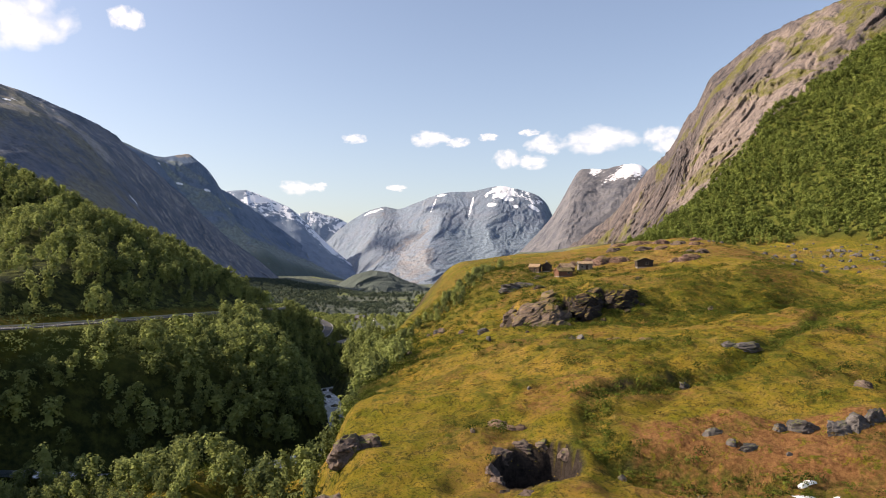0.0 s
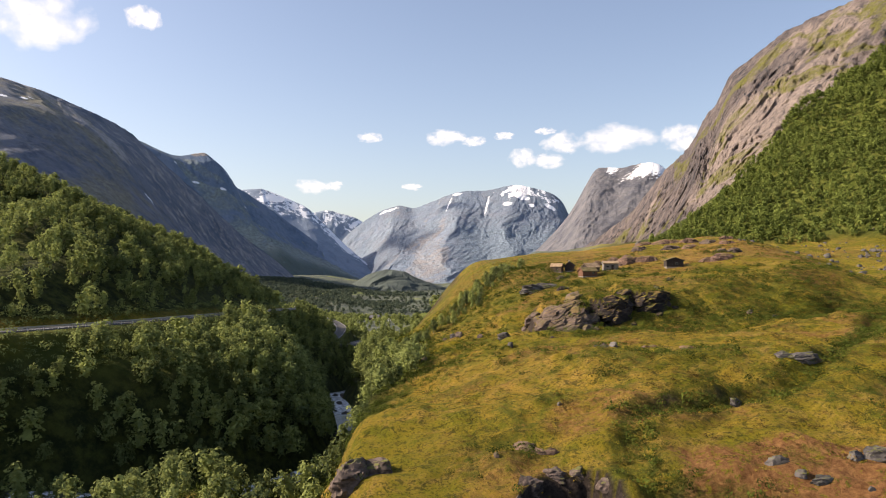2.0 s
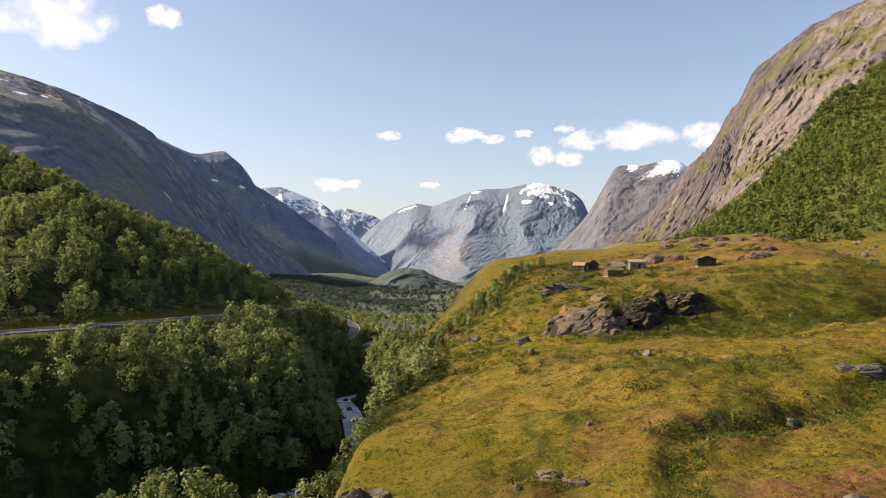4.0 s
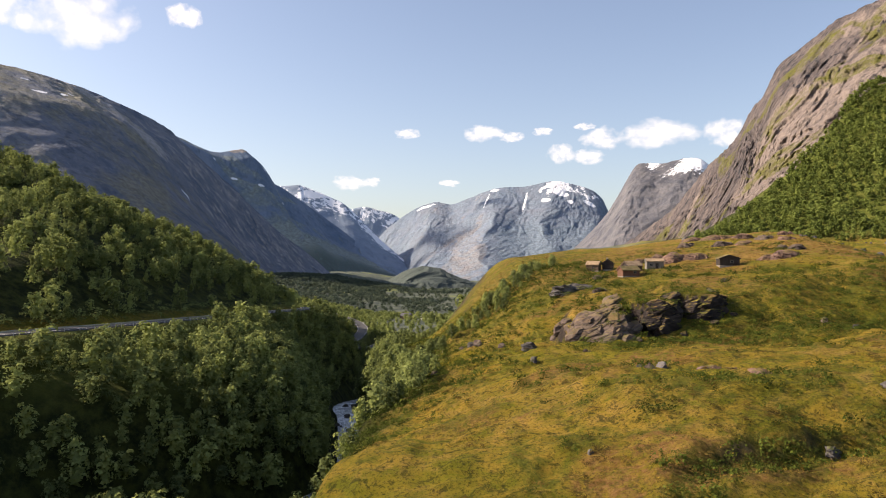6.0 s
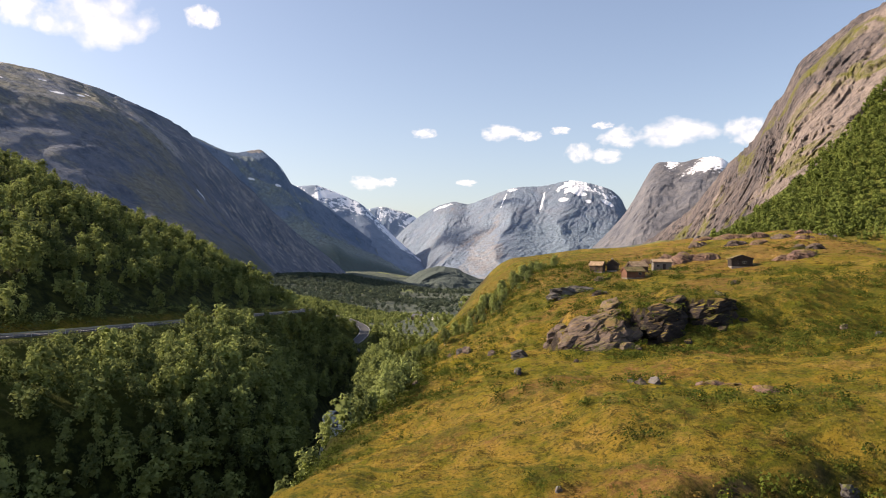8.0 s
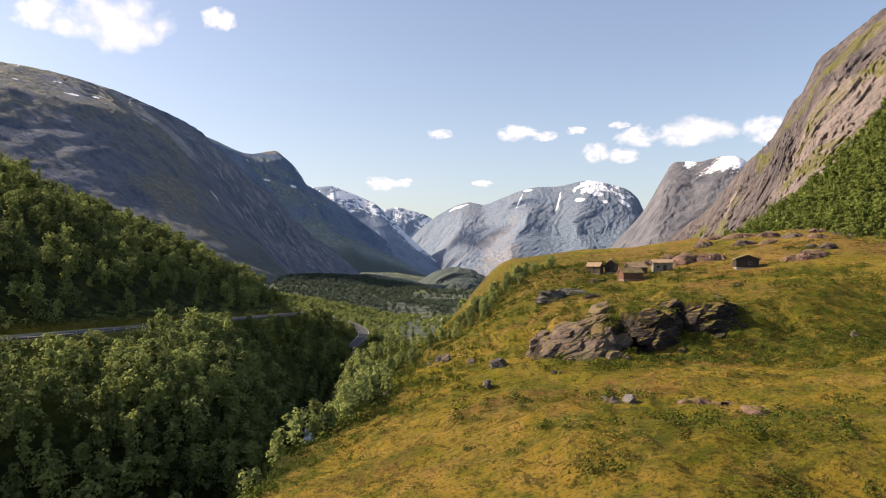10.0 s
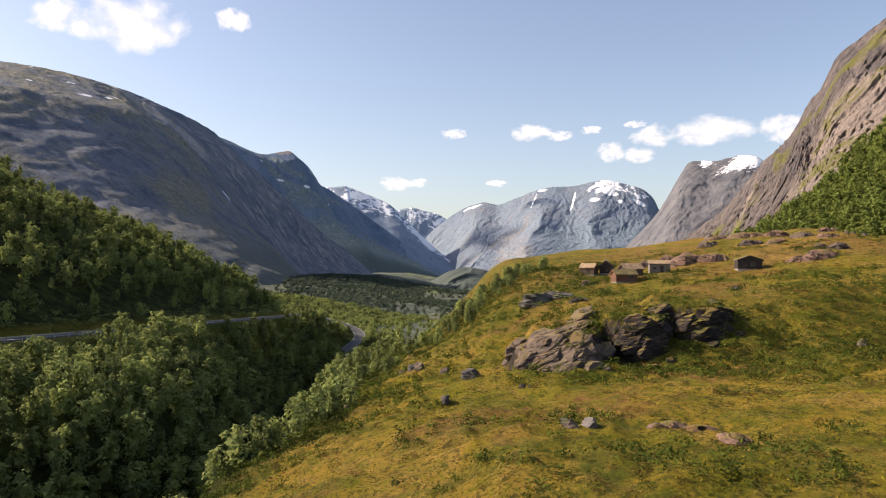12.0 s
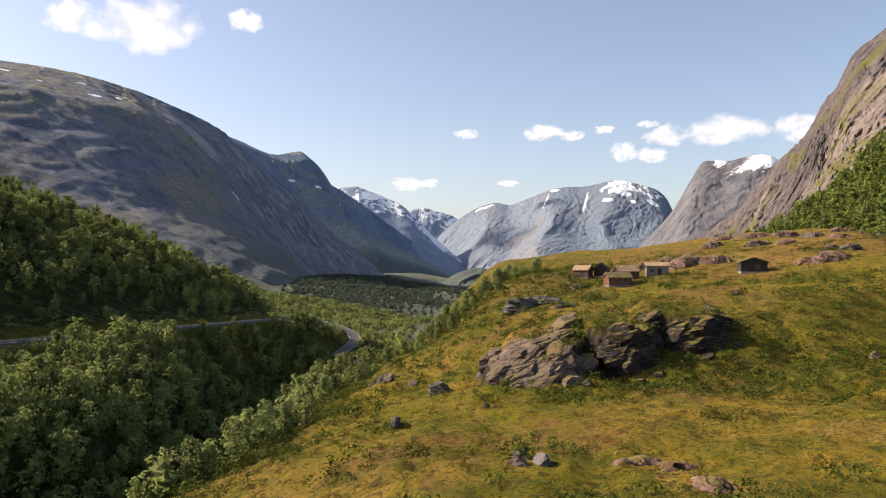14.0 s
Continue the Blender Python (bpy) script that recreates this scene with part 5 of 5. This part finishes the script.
rock_thing("rock_outcrop", "dark broken rock at the gorge lip", [(-4.5, 111.5, 0.3, 3.2, 2.6, 2.6, 20, 0), (-1.5, 112, 0.2, 2.4, 2.0, 1.6, 0, 0), (-7.5, 105, 0.0, 3.0, 2.8, 2.6, -20, 0), (-6, 101.5, -0.4, 2.4, 2.4, 2.2, 0, 0)], ROCK_WARM, 445)
rock_thing("rock_outcrop", "grey blocks along an eroded bank", [(58.0, 101.5, 0.1, 2.3, 1.3, 1.5, -10, 0), (55.4, 102.5, 0.0, 1.5, 1.0, 1.0, 15, 0)], ROCK_GREY, 446)
rock_thing("rock_outcrop", "dark undercut rocks below the turf edge", [(61.5, 99, -0.2, 2.0, 1.4, 1.6, 0, 0), (64.5, 99.4, 0.0, 2.2, 1.3, 1.7, 10, 0), (67.6, 100.2, 0.1, 2.0, 1.2, 1.7, 20, 0)], ROCK_GREY, 447)
rock_thing("rock_outcrop", "grey stones set in a brown bank", [(45.3, 102.2, 0.2, 1.4, 0.7, 0.9, -20, 0), (46.8, 99.6, 0.1, 0.8, 0.7, 0.6, 0, 0), (48.6, 98.4, 0.0, 1.4, 0.6, 0.6, 0, 0)], ROCK_GREY, 448)
rock_thing("rock_outcrop", "dark rock in a shrubby dip", [(66, 133.5, -0.3, 2.8, 1.5, 1.5, 5, 0), (63, 134, -0.2, 1.6, 1.0, 0.9, 0, 0)], ROCK_GREY, 449)
BOULDERS = [(39, 158.3, 0.8), (39.4, 155.4, 0.7), (40.6, 153, 0.9), (38.7, 152.4, 0.8), (50.9, 125.3, 1.1), (74.5, 112.8, 1.3), (31.5, 98.7, 0.7), (40.3, 94.2, 0.8), (39, 94.6, 0.45), (18.3, 224.4, 1.4), (16.6, 226, 1.2), (23.5, 218.1, 1.3), (28.5, 207.4, 1.7), (35.7, 183.7, 0.8), (36.9, 185.4, 0.6), (14.7, 228, 0.9), (97, 203, 1.2), (91, 205, 1.0), (25.4, 178.5, 0.9), (80, 232, 1.0), (24.5, 124.7, 0.5), (13.4, 110.5, 0.5), (53, 96, 0.4), (8, 205, 1.2)]
for k, (x, y, r) in enumerate(BOULDERS):
    rock_thing("boulder", "weathered grey boulder lying in the grass", [(x, y, 0.2 * r, r, r * 0.75, r * 0.7, 57 * k, 0)], (ROCK_GREY, ROCK_WARM)[k % 2], 460 + k, "boulders in the meadow")
rng = np.random.default_rng(77)
scree_shapes = []
for k in range(8):
    v, f = lump(rng, (1.0, 0.8, 0.65), 14, 3, 0.12)
    scree_shapes.append(fast_mesh("boulder", v, f, [ROCK_GREY]))
for k in range(150):
    a = rng.normal(size=2)
    cx, cy, wx, wy = ((226, 347, 17, 13), (205, 330, 18, 14), (236, 415, 22, 22), (180, 340, 30, 30), (240, 380, 18, 22))[k % 5]
    x, y = cx + a[0] * wx, cy + a[1] * wy
    r = 0.5 + 1.5 * rng.random() ** 2.5
    ob = tagged(new("boulder", scree_shapes[k % 8]), "pale grey boulder of the scree field", "rock", "scree boulders")
    ob.matrix_world = Matrix.Translation((x, y, height(x, y) + 0.15 * r)) @ Matrix.Rotation(rng.random() * 6.28, 4, "Z") @ Matrix.Scale(r, 4)
for k in range(40):
    t = rng.integers(20, len(RIVER_LINE) - 30)
    p = RIVER_LINE[t]
    x, y, r = p[0] + rng.normal() * 3.2, p[1] + rng.normal() * 3.2, 0.5 + 1.0 * rng.random() ** 2
    ob = tagged(new("boulder", scree_shapes[k % 8]), "wet grey boulder in the stream", "rock", "stream boulders")
    ob.matrix_world = Matrix.Translation((x, y, p[2] - 0.2)) @ Matrix.Rotation(rng.random() * 6.28, 4, "Z") @ Matrix.Scale(r, 4)


def snow_patch(x, y, sx, sy, turn, seed):
    """A thin melting snow bed that follows the ground."""
    n, m = 22, 10
    r = np.linspace(0, 1, m)[:, None]
    a = np.linspace(0, 2 * np.pi, n)[None, :]
    edge = 1 + 0.3 * fbm(np.cos(a) * 1.6 + seed, np.sin(a) * 1.6, 3, seed)
    u, v = np.cos(a) * r * edge * sx, np.sin(a) * r * edge * sy
    c, s = math.cos(radians(turn)), math.sin(radians(turn))
    px, py = x + u * c - v * s, y + u * s + v * c
    pz = land(px, py) + 0.12 + 0.22 * (1 - np.broadcast_to(r, px.shape) ** 3) - 0.06
    return tagged(new("snow_patch", fast_mesh("snow_patch", np.stack([px, py, pz], -1).reshape(-1, 3), grid_faces(m, n), [SNOW], True)), "melting white snow patch in a stream hollow", "snow", "snow patches")


snow_patch(51.8, 88.6, 3.2, 0.6, -8, 3)
snow_patch(52.6, 91.2, 1.3, 0.35, 0, 8)


# ---- huts ----
def log_wall(base, length, tall, mat, m):
    """A log wall along x under the hut: a plank core with stacked round logs as pieces."""
    w = part("wall", box_mesh("wall", -length / 2, length / 2, -0.06, 0.06, 0, tall, mat), base)
    w.matrix_local = m
    rows = max(3, int(tall / 0.24 + 0.5))
    step_z = tall / rows
    verts = [(e * (length / 2 + 0.16), 0.14 * math.cos(2 * math.pi * q / 8), 0.56 * step_z * math.sin(2 * math.pi * q / 8)) for e in (-1, 1) for q in range(8)]
    faces = [(q, (q + 1) % 8, 8 + (q + 1) % 8, 8 + q) for q in range(8)] + [tuple(reversed(range(8))), tuple(range(8, 16))]
    log = mesh_of("log", verts, faces, [mat])
    for k in range(rows):
        part("log", log, w).location = (0.06 if k % 2 else -0.02, 0, step_z * (k + 0.5))
    return w


def gable_mesh(width, rise, mat):
    t = 0.09
    v = [(t, -width / 2, 0), (t, width / 2, 0), (t, 0, rise), (-t, -width / 2, 0), (-t, width / 2, 0), (-t, 0, rise)]
    return mesh_of("gable", v, [(0, 1, 2), (5, 4, 3), (0, 3, 4, 1), (1, 4, 5, 2), (2, 5, 3, 0)], [mat])


def roof_mesh(length, run, rise, thick, mat, seed):
    """One turf slope, lumpy on top, from the ridge (y = 0) down to y = run."""
    nx, ny = 14, 7
    x, y = np.meshgrid(np.linspace(-length / 2, length / 2, nx), np.linspace(0, run, ny), indexing="ij")
    z = -rise / run * y
    wob = fbm(x * 1.3 + seed, y * 1.3, 3, seed) * 0.09
    top = np.stack([x, y, z + thick + wob], -1).reshape(-1, 3)
    low = np.stack([x, y, z], -1).reshape(-1, 3)
    f = grid_faces(nx, ny)
    n = nx * ny
    rim = [i * ny for i in range(nx)] + [(nx - 1) * ny + j for j in range(1, ny)] + [i * ny + ny - 1 for i in range(nx - 2, -1, -1)] + [j for j in range(ny - 2, 0, -1)]
    sides = [(a, b, b + n, a + n) for a, b in zip(rim, rim[1:] + rim[:1])]
    return mesh_of("roof_slope", np.concatenate([top, low]).tolist(), f.tolist() + [tuple(q + n for q in reversed(t)) for t in f.tolist()] + sides, [mat])


def hut(label, x, y, turn, length, width, tall, rise, walls, gables, roof, door, windows, chimney=False, stone_end=False, seed=0, lift=0.0):
    """A small summer-farm hut; the ridge runs along its own x axis. door and windows: (wall, offset along it), wall 's', 'n', 'e' or 'w'."""
    c, s = math.cos(radians(turn)), math.sin(radians(turn))
    corners = [(x + a * length / 2 * c - b * width / 2 * s, y + a * length / 2 * s + b * width / 2 * c) for a in (-1, 1) for b in (-1, 1)]
    zs = [height(*p) for p in corners]
    floor = sum(zs) / 4 - 0.05 + lift
    deep = floor - min(zs) + 0.4
    base = tagged(new("hut"), label, "hut", "summer-farm huts")
    base.matrix_world = Matrix.Translation((x, y, floor)) @ Matrix.Rotation(radians(turn), 4, "Z")
    part("foundation", box_mesh("foundation", -length / 2 - 0.1, length / 2 + 0.1, -width / 2 - 0.1, width / 2 + 0.1, -deep, 0.12, PALE_STONE, 0.06), base, "rough dry-stone footing")
    for k in (-1, 1):
        log_wall(base, length, tall, walls, Matrix.Translation((0, k * width / 2, 0.1)))
        log_wall(base, width - 0.25, tall, PALE_STONE if stone_end and k < 0 else gables, Matrix.Translation((k * length / 2, 0, 0.1)) @ Matrix.Rotation(radians(90), 4, "Z"))
        g = part("gable", gable_mesh(width + 0.2, rise, PALE_STONE if stone_end and k < 0 else gables), base)
        g.location = (k * length / 2, 0, tall + 0.1)
    run = width / 2 + 0.4
    drop = rise * run / (width / 2)
    for k in (0, 1):
        r = part("roof_slope", roof_mesh(length + 0.7, run, drop, 0.22, roof, seed + k), base, "turf-covered roof slope")
        r.matrix_local = Matrix.Translation((0, 0, tall + rise + 0.12)) @ Matrix.Rotation(radians(180 * k), 4, "Z")
        for e in (-1, 1):
            bm_len = math.hypot(run, drop)
            b = part("bargeboard", box_mesh("bargeboard", -0.035, 0.035, 0, bm_len, -0.12, 0.2, walls, 0.01), base)
            b.matrix_local = Matrix.Translation((0, 0, tall + rise + 0.12)) @ Matrix.Rotation(radians(180 * k), 4, "Z") @ Matrix.Translation((e * (length / 2 + 0.39), 0, 0)) @ Matrix.Rotation(-math.atan2(drop, run), 4, "X")

    def place(wall, at, out):
        if wall in "sn":
            k = -1 if wall == "s" else 1
            return Matrix.Translation((at, k * (width / 2 + out), 0)) @ Matrix.Rotation(radians(0 if k < 0 else 180), 4, "Z")
        k = 1 if wall == "e" else -1
        return Matrix.Translation((k * (length / 2 + out), at, 0)) @ Matrix.Rotation(radians(90 * k), 4, "Z")

    if door:
        d = part("door", box_mesh("door", -0.42, 0.42, -0.05, 0.03, 0.1, 1.65, DARK_LOGS, 0.015), base, "dark plank door")
        d.matrix_local = place(*door, 0.13)
        f = part("frame", box_mesh("frame", -0.52, 0.52, -0.06, 0.0, 1.65, 1.78, walls, 0.01), d)
        f.parent = d
        part("handle", box_mesh("handle", 0.28, 0.34, -0.1, -0.05, 0.8, 0.92, STEEL, 0.01), d)
    for wdw in windows:
        w = part("window", box_mesh("window", -0.45, 0.45, -0.05, 0.03, 0.8, 1.5, GREY_LOGS, 0.015), base, "small grey-framed window")
        w.matrix_local = place(*wdw, 0.13)
        part("pane", box_mesh("pane", -0.36, 0.36, -0.065, -0.045, 0.88, 1.42, GLASS), w)
        part("bar", box_mesh("bar", -0.03, 0.03, -0.08, -0.06, 0.88, 1.42, GREY_LOGS), w)
    if chimney:
        q = part("chimney", box_mesh("chimney", -0.3, 0.3, -0.3, 0.3, tall + rise * 0.5, tall + rise + 0.75, PALE_STONE, 0.05), base, "stone chimney stub")
        q.location = (length * 0.2, 0.2, 0)
    return base


hut("small log hut with a pale stone gable and dry turf roof", 58.6, 285.2, -28, 3.6, 3.0, 1.9, 0.9, LOGS, LOGS, DRY_TURF, ("s", 0.3), [], stone_end=True, seed=1)
hut("dark tarred log hut with a steep gable", 63.4, 286.2, 75, 3.4, 3.2, 2.0, 1.15, DARK_LOGS, DARK_LOGS, GREEN_TURF, ("w", 0), [], chimney=True, seed=2)
hut("log hut with a broad dry turf roof", 66.6, 269.2, 18, 4.4, 3.4, 1.9, 1.1, LOGS, DARK_LOGS, DRY_TURF, ("e", 0), [], seed=3)
hut("red-brown boarded hut with a dark turf roof", 63.2, 259.8, 12, 4.8, 3.2, 1.7, 0.95, RED_BOARDS, RED_BOARDS, GREEN_TURF, None, [("s", 1.2)], seed=4)
hut("silver-grey log hut with an open dark doorway", 74.0, 271.6, -6, 4.6, 3.6, 2.1, 0.7, GREY_LOGS, GREY_LOGS, DRY_TURF, ("s", 0.5), [("s", -1.2)], seed=5)
hut("dark low log hut with a flat-pitched turf roof", 92.6, 262.2, 82, 4.4, 5.2, 2.0, 0.9, DARK_LOGS, DARK_LOGS, GREEN_TURF, ("w", 1.2), [("w", -0.6)], seed=6)


# ---- farmhouses far down the valley ----
def farmhouse(x, y, turn, length, width, tall, wall_mat, label):
    base = tagged(new("farmhouse"), label, "house", "far farm buildings")
    base.matrix_world = Matrix.Translation((x, y, height(x, y))) @ Matrix.Rotation(radians(turn), 4, "Z")
    part("wall", box_mesh("wall", -length / 2, length / 2, -width / 2, width / 2, -1, tall, wall_mat), base)
    r = width * 0.42
    v = [(-length / 2 - 0.4, -width / 2 - 0.4, tall), (-length / 2 - 0.4, width / 2 + 0.4, tall), (-length / 2 - 0.4, 0, tall + r), (length / 2 + 0.4, -width / 2 - 0.4, tall), (length / 2 + 0.4, width / 2 + 0.4, tall), (length / 2 + 0.4, 0, tall + r)]
    part("roof", mesh_of("roof", v, [(0, 1, 2), (5, 4, 3), (0, 2, 5, 3), (1, 4, 5, 2), (0, 3, 4, 1)], [SLATE]), base)
    for k in range(3):
        w = part("window", box_mesh("window", -0.5, 0.5, -0.06, 0.06, 1.0, 2.3, GLASS), base)
        w.location = ((k - 1) * length * 0.28, -width / 2, 0)
    return base


farmhouse(-2, 905, 20, 9, 7, 4.5, WHITE_PAINT, "white farmhouse on the valley floor")
farmhouse(-22, 900, -30, 12, 8, 4.0, LOGS, "brown barn beside the white farmhouse")


# ---- single birches ----
def birch(rng):
    base = tagged(new("birch_tree"), "leafy green mountain birch in rough ground", "tree", "birches near the gorge")
    v, f = limbs(rng, 1.0, 0.30, 5, 5)
    v = [(p[0], p[1], p[2]) for p in np.array(v) * (1, 1, 1)]
    part("trunk", mesh_of("trunk", v, f, [BARK]), base, "pale slender trunk")
    c = crown(rng, 1.0, 0.28, 20, 28, 0.036)
    me = fast_mesh("crown", c, np.arange(len(c)).reshape(-1, 3), [LEAF])
    put_attribute(me, "tint", np.full(len(c), rng.random()))
    part("crown", me, base)
    return base


def thin_limbs(count):
    return [birch(np.random.default_rng(900 + k)) for k in range(count)]


rng = np.random.default_rng(31)
kinds = thin_limbs(7)
spots = SINGLE_TREES + [(41.5, 293), (43, 296), (39, 290), (36, 286), (37.5, 296), (33, 282), (30, 288), (27, 279), (24, 283), (29, 272), (22, 272), (18, 266), (20, 279)]
flank = np.random.default_rng(63)
for k in range(64):
    t = flank.random()
    spots.append((44 - 42 * t + flank.normal() * 3.0, 297 - 55 * t + flank.normal() * 5.0))
for k, (x, y) in enumerate(spots):
    tall = (2.2 + 2.0 * rng.random() if near_line(RIVER_LINE, np.array([x]), np.array([y]))[2][0] > 0 and y < 160 else 3.0 + 3.0 * rng.random()) if k < len(SINGLE_TREES) else 2.2 + 2.8 * rng.random()
    m = Matrix.Translation((x, y, height(x, y) - 0.1)) @ Matrix.Rotation(rng.random() * 6.28, 4, "Z") @ Matrix.Diagonal((tall * (0.9 + 0.3 * rng.random()), tall * (0.9 + 0.3 * rng.random()), tall, 1))
    if k < len(kinds):
        kinds[k].matrix_world = m
    else:
        made = copy_thing(kinds[k % len(kinds)], Matrix.Identity(4))
        made.matrix_basis = m


# ---- scrub and grass ----
def knoll_scrub(x, y):
    g = near_line(GULLY_LINE, x, y)[0]
    d = near_line(DITCH_LINE, x, y)[0]
    rd, rz, rs = near_line(RIVER_LINE, x, y)
    foot = step(190, 196, y) * step(222, 208, y) * step(36, 46, x) * step(150, 110, x) * 0.95
    flank = step(44, 24, x - 0.12 * (y - 200)) * step(185, 215, y) * step(310, 280, y) * (0.25 + 0.7 * step(255, 280, y))
    lip = (rs > 0) * step(36, 16, rd) * 0.9
    patch = lush_field(x, y) * 0.48 * step(0, 20, x)
    near_bank = (rs > 0) * step(0, -15, x) * step(135, 112, y) * 0.9
    slope = step(196, 210, y) * step(256, 236, y) * step(72, 84, x) * step(170, 130, x) * 0.55 * step(-0.05, 0.2, fbm(x / 8, y / 8, 3, 99))
    return np.maximum.reduce([step(3.6, 1.2, g) * 0.8, step(1.6, 0.6, d) * 0.6, foot, flank, lip, patch, near_bank, slope]) * (rs > 0) * (rd > 6)


rng = np.random.default_rng(41)
TUFT = [leaf_cloud(rng, np.stack([rng.normal(size=6) * 0.42, rng.normal(size=6) * 0.42, 0.16 + 0.3 * rng.random(6)], -1), 0.28 + 0.22 * rng.random(6), 10, 0.10) for _ in range(8)]
LOW_TUFT = [c * (1.25, 1.25, 0.55) for c in TUFT[:5]]
bx, by = scatter(rng, -60, 190, 78, 312, 1.3, knoll_scrub)
tagged(new("willow_scrub", forest_mesh("willow_scrub", rng, bx, by, TUFT, 0.45, 1.7, BUSH)), "low grey-green willow and juniper scrub", "shrubs", kind="stuff")


def heather_keep(x, y):
    rd, rz, rs = near_line(RIVER_LINE, x, y)
    v = 0.55 * step(0.0, 0.3, fbm(x / 11, y / 8, 4, 78)) + 0.10
    return v * (rs > 0) * step(14, 24, rd) * step(0, 12, x)


hx, hy = scatter(rng, 0, 165, 80, 330, 1.75, heather_keep)
tagged(new("heather", forest_mesh("heather", rng, hx, hy, LOW_TUFT, 0.4, 1.1, HEATHER)), "low brown-green heather and dwarf birch cushions", "shrubs", kind="stuff")


def verge(x, y):
    od, oz, os_ = near_line(ROAD_LINE, x, y)
    off = od * os_
    return step(4.5, 6.5, off) * step(18, 13, off) * 0.75 + step(-4.5, -6, off) * step(-12, -9, off) * 0.5


vx, vy = scatter(rng, -125, -25, 75, 440, 1.6, verge)
tagged(new("verge_scrub", forest_mesh("verge_scrub", rng, vx, vy, TUFT, 0.7, 2.3, LEAF)), "bright green scrub on the road bank", "shrubs", kind="stuff")


def make_grass():
    m, nt, bsdf = material("meadow_grass", 0.9)
    nt.links.new(meadow_colour(nt, position(nt)), bsdf.inputs["Base Color"])
    bsdf.inputs["Specular IOR Level"].default_value = 0.1
    return m


def meadow_keep(x, y):
    rd, rz, rs = near_line(RIVER_LINE, x, y)
    return (rs > 0) * step(16, 24, rd) * (0.15 + 0.85 * step(-0.2, 0.25, fbm(x / 7, y / 7, 3, 97)))


gx2, gy2 = scatter(rng, -10, 130, 80, 235, 0.85, meadow_keep)
BLADES = []
for _ in range(6):
    a = rng.random(5) * 6.28
    foot_ = rng.normal(size=(5, 2)) * 0.22
    tip = np.stack([foot_[:, 0] + np.cos(a) * 0.34, foot_[:, 1] + np.sin(a) * 0.34, 0.14 + 0.14 * rng.random(5)], -1)
    side = np.stack([-np.sin(a), np.cos(a)], -1) * 0.11
    BLADES.append(np.stack([np.c_[foot_ + side, np.full(5, -0.05)], np.c_[foot_ - side, np.full(5, -0.05)], tip], 1).reshape(-1, 3))
tagged(new("meadow_grass", forest_mesh("meadow_grass", rng, gx2, gy2, BLADES, 0.35, 0.75, make_grass())), "rough tufts of green and straw-coloured grass", "grass", kind="stuff")


# ---- clouds ----
cloud_mesh = fast_mesh("cloud", np.array([(-1, -1, 0), (1, -1, 0), (1, 1, 0), (-1, 1, 0)], float) * 1.0, np.array([[0, 1, 2, 3]]), [CLOUD])
CLOUDS = [(-29.00, 0.2897, 4.56, 3.19), (-24.46, 0.2914, 8.49, 4.85), (-17.87, 0.3083, 3.24, 2.28), (-1.88, 0.1706, 2.30, 0.97), (3.81, 0.1711, 3.40, 1.60), (5.87, 0.1662, 2.40, 0.97), (8.20, 0.1726, 1.85, 0.74), (11.27, 0.1776, 1.83, 0.68), (12.57, 0.1631, 3.86, 2.05), (16.33, 0.1646, 7.11, 2.85), (9.60, 0.1436, 2.71, 1.71), (11.39, 0.1392, 3.55, 1.43), (21.06, 0.1628, 3.89, 2.51), (-6.00, 0.1060, 3.27, 1.48), (-4.49, 0.1077, 1.75, 0.86), (1.37, 0.1066, 2.19, 0.68)]
for az_deg, el, w_deg, h_deg in CLOUDS:
    r = 4650.0
    at = Vector(polar(az_deg, r, el))
    ob = tagged(new("cloud", cloud_mesh), "small white fair-weather cloud in blue sky", "cloud", kind="structure")
    ob.matrix_world = look(at, at * 2) @ Matrix.Diagonal((r * radians(w_deg) / 2, r * radians(h_deg) / 2, 1, 1))
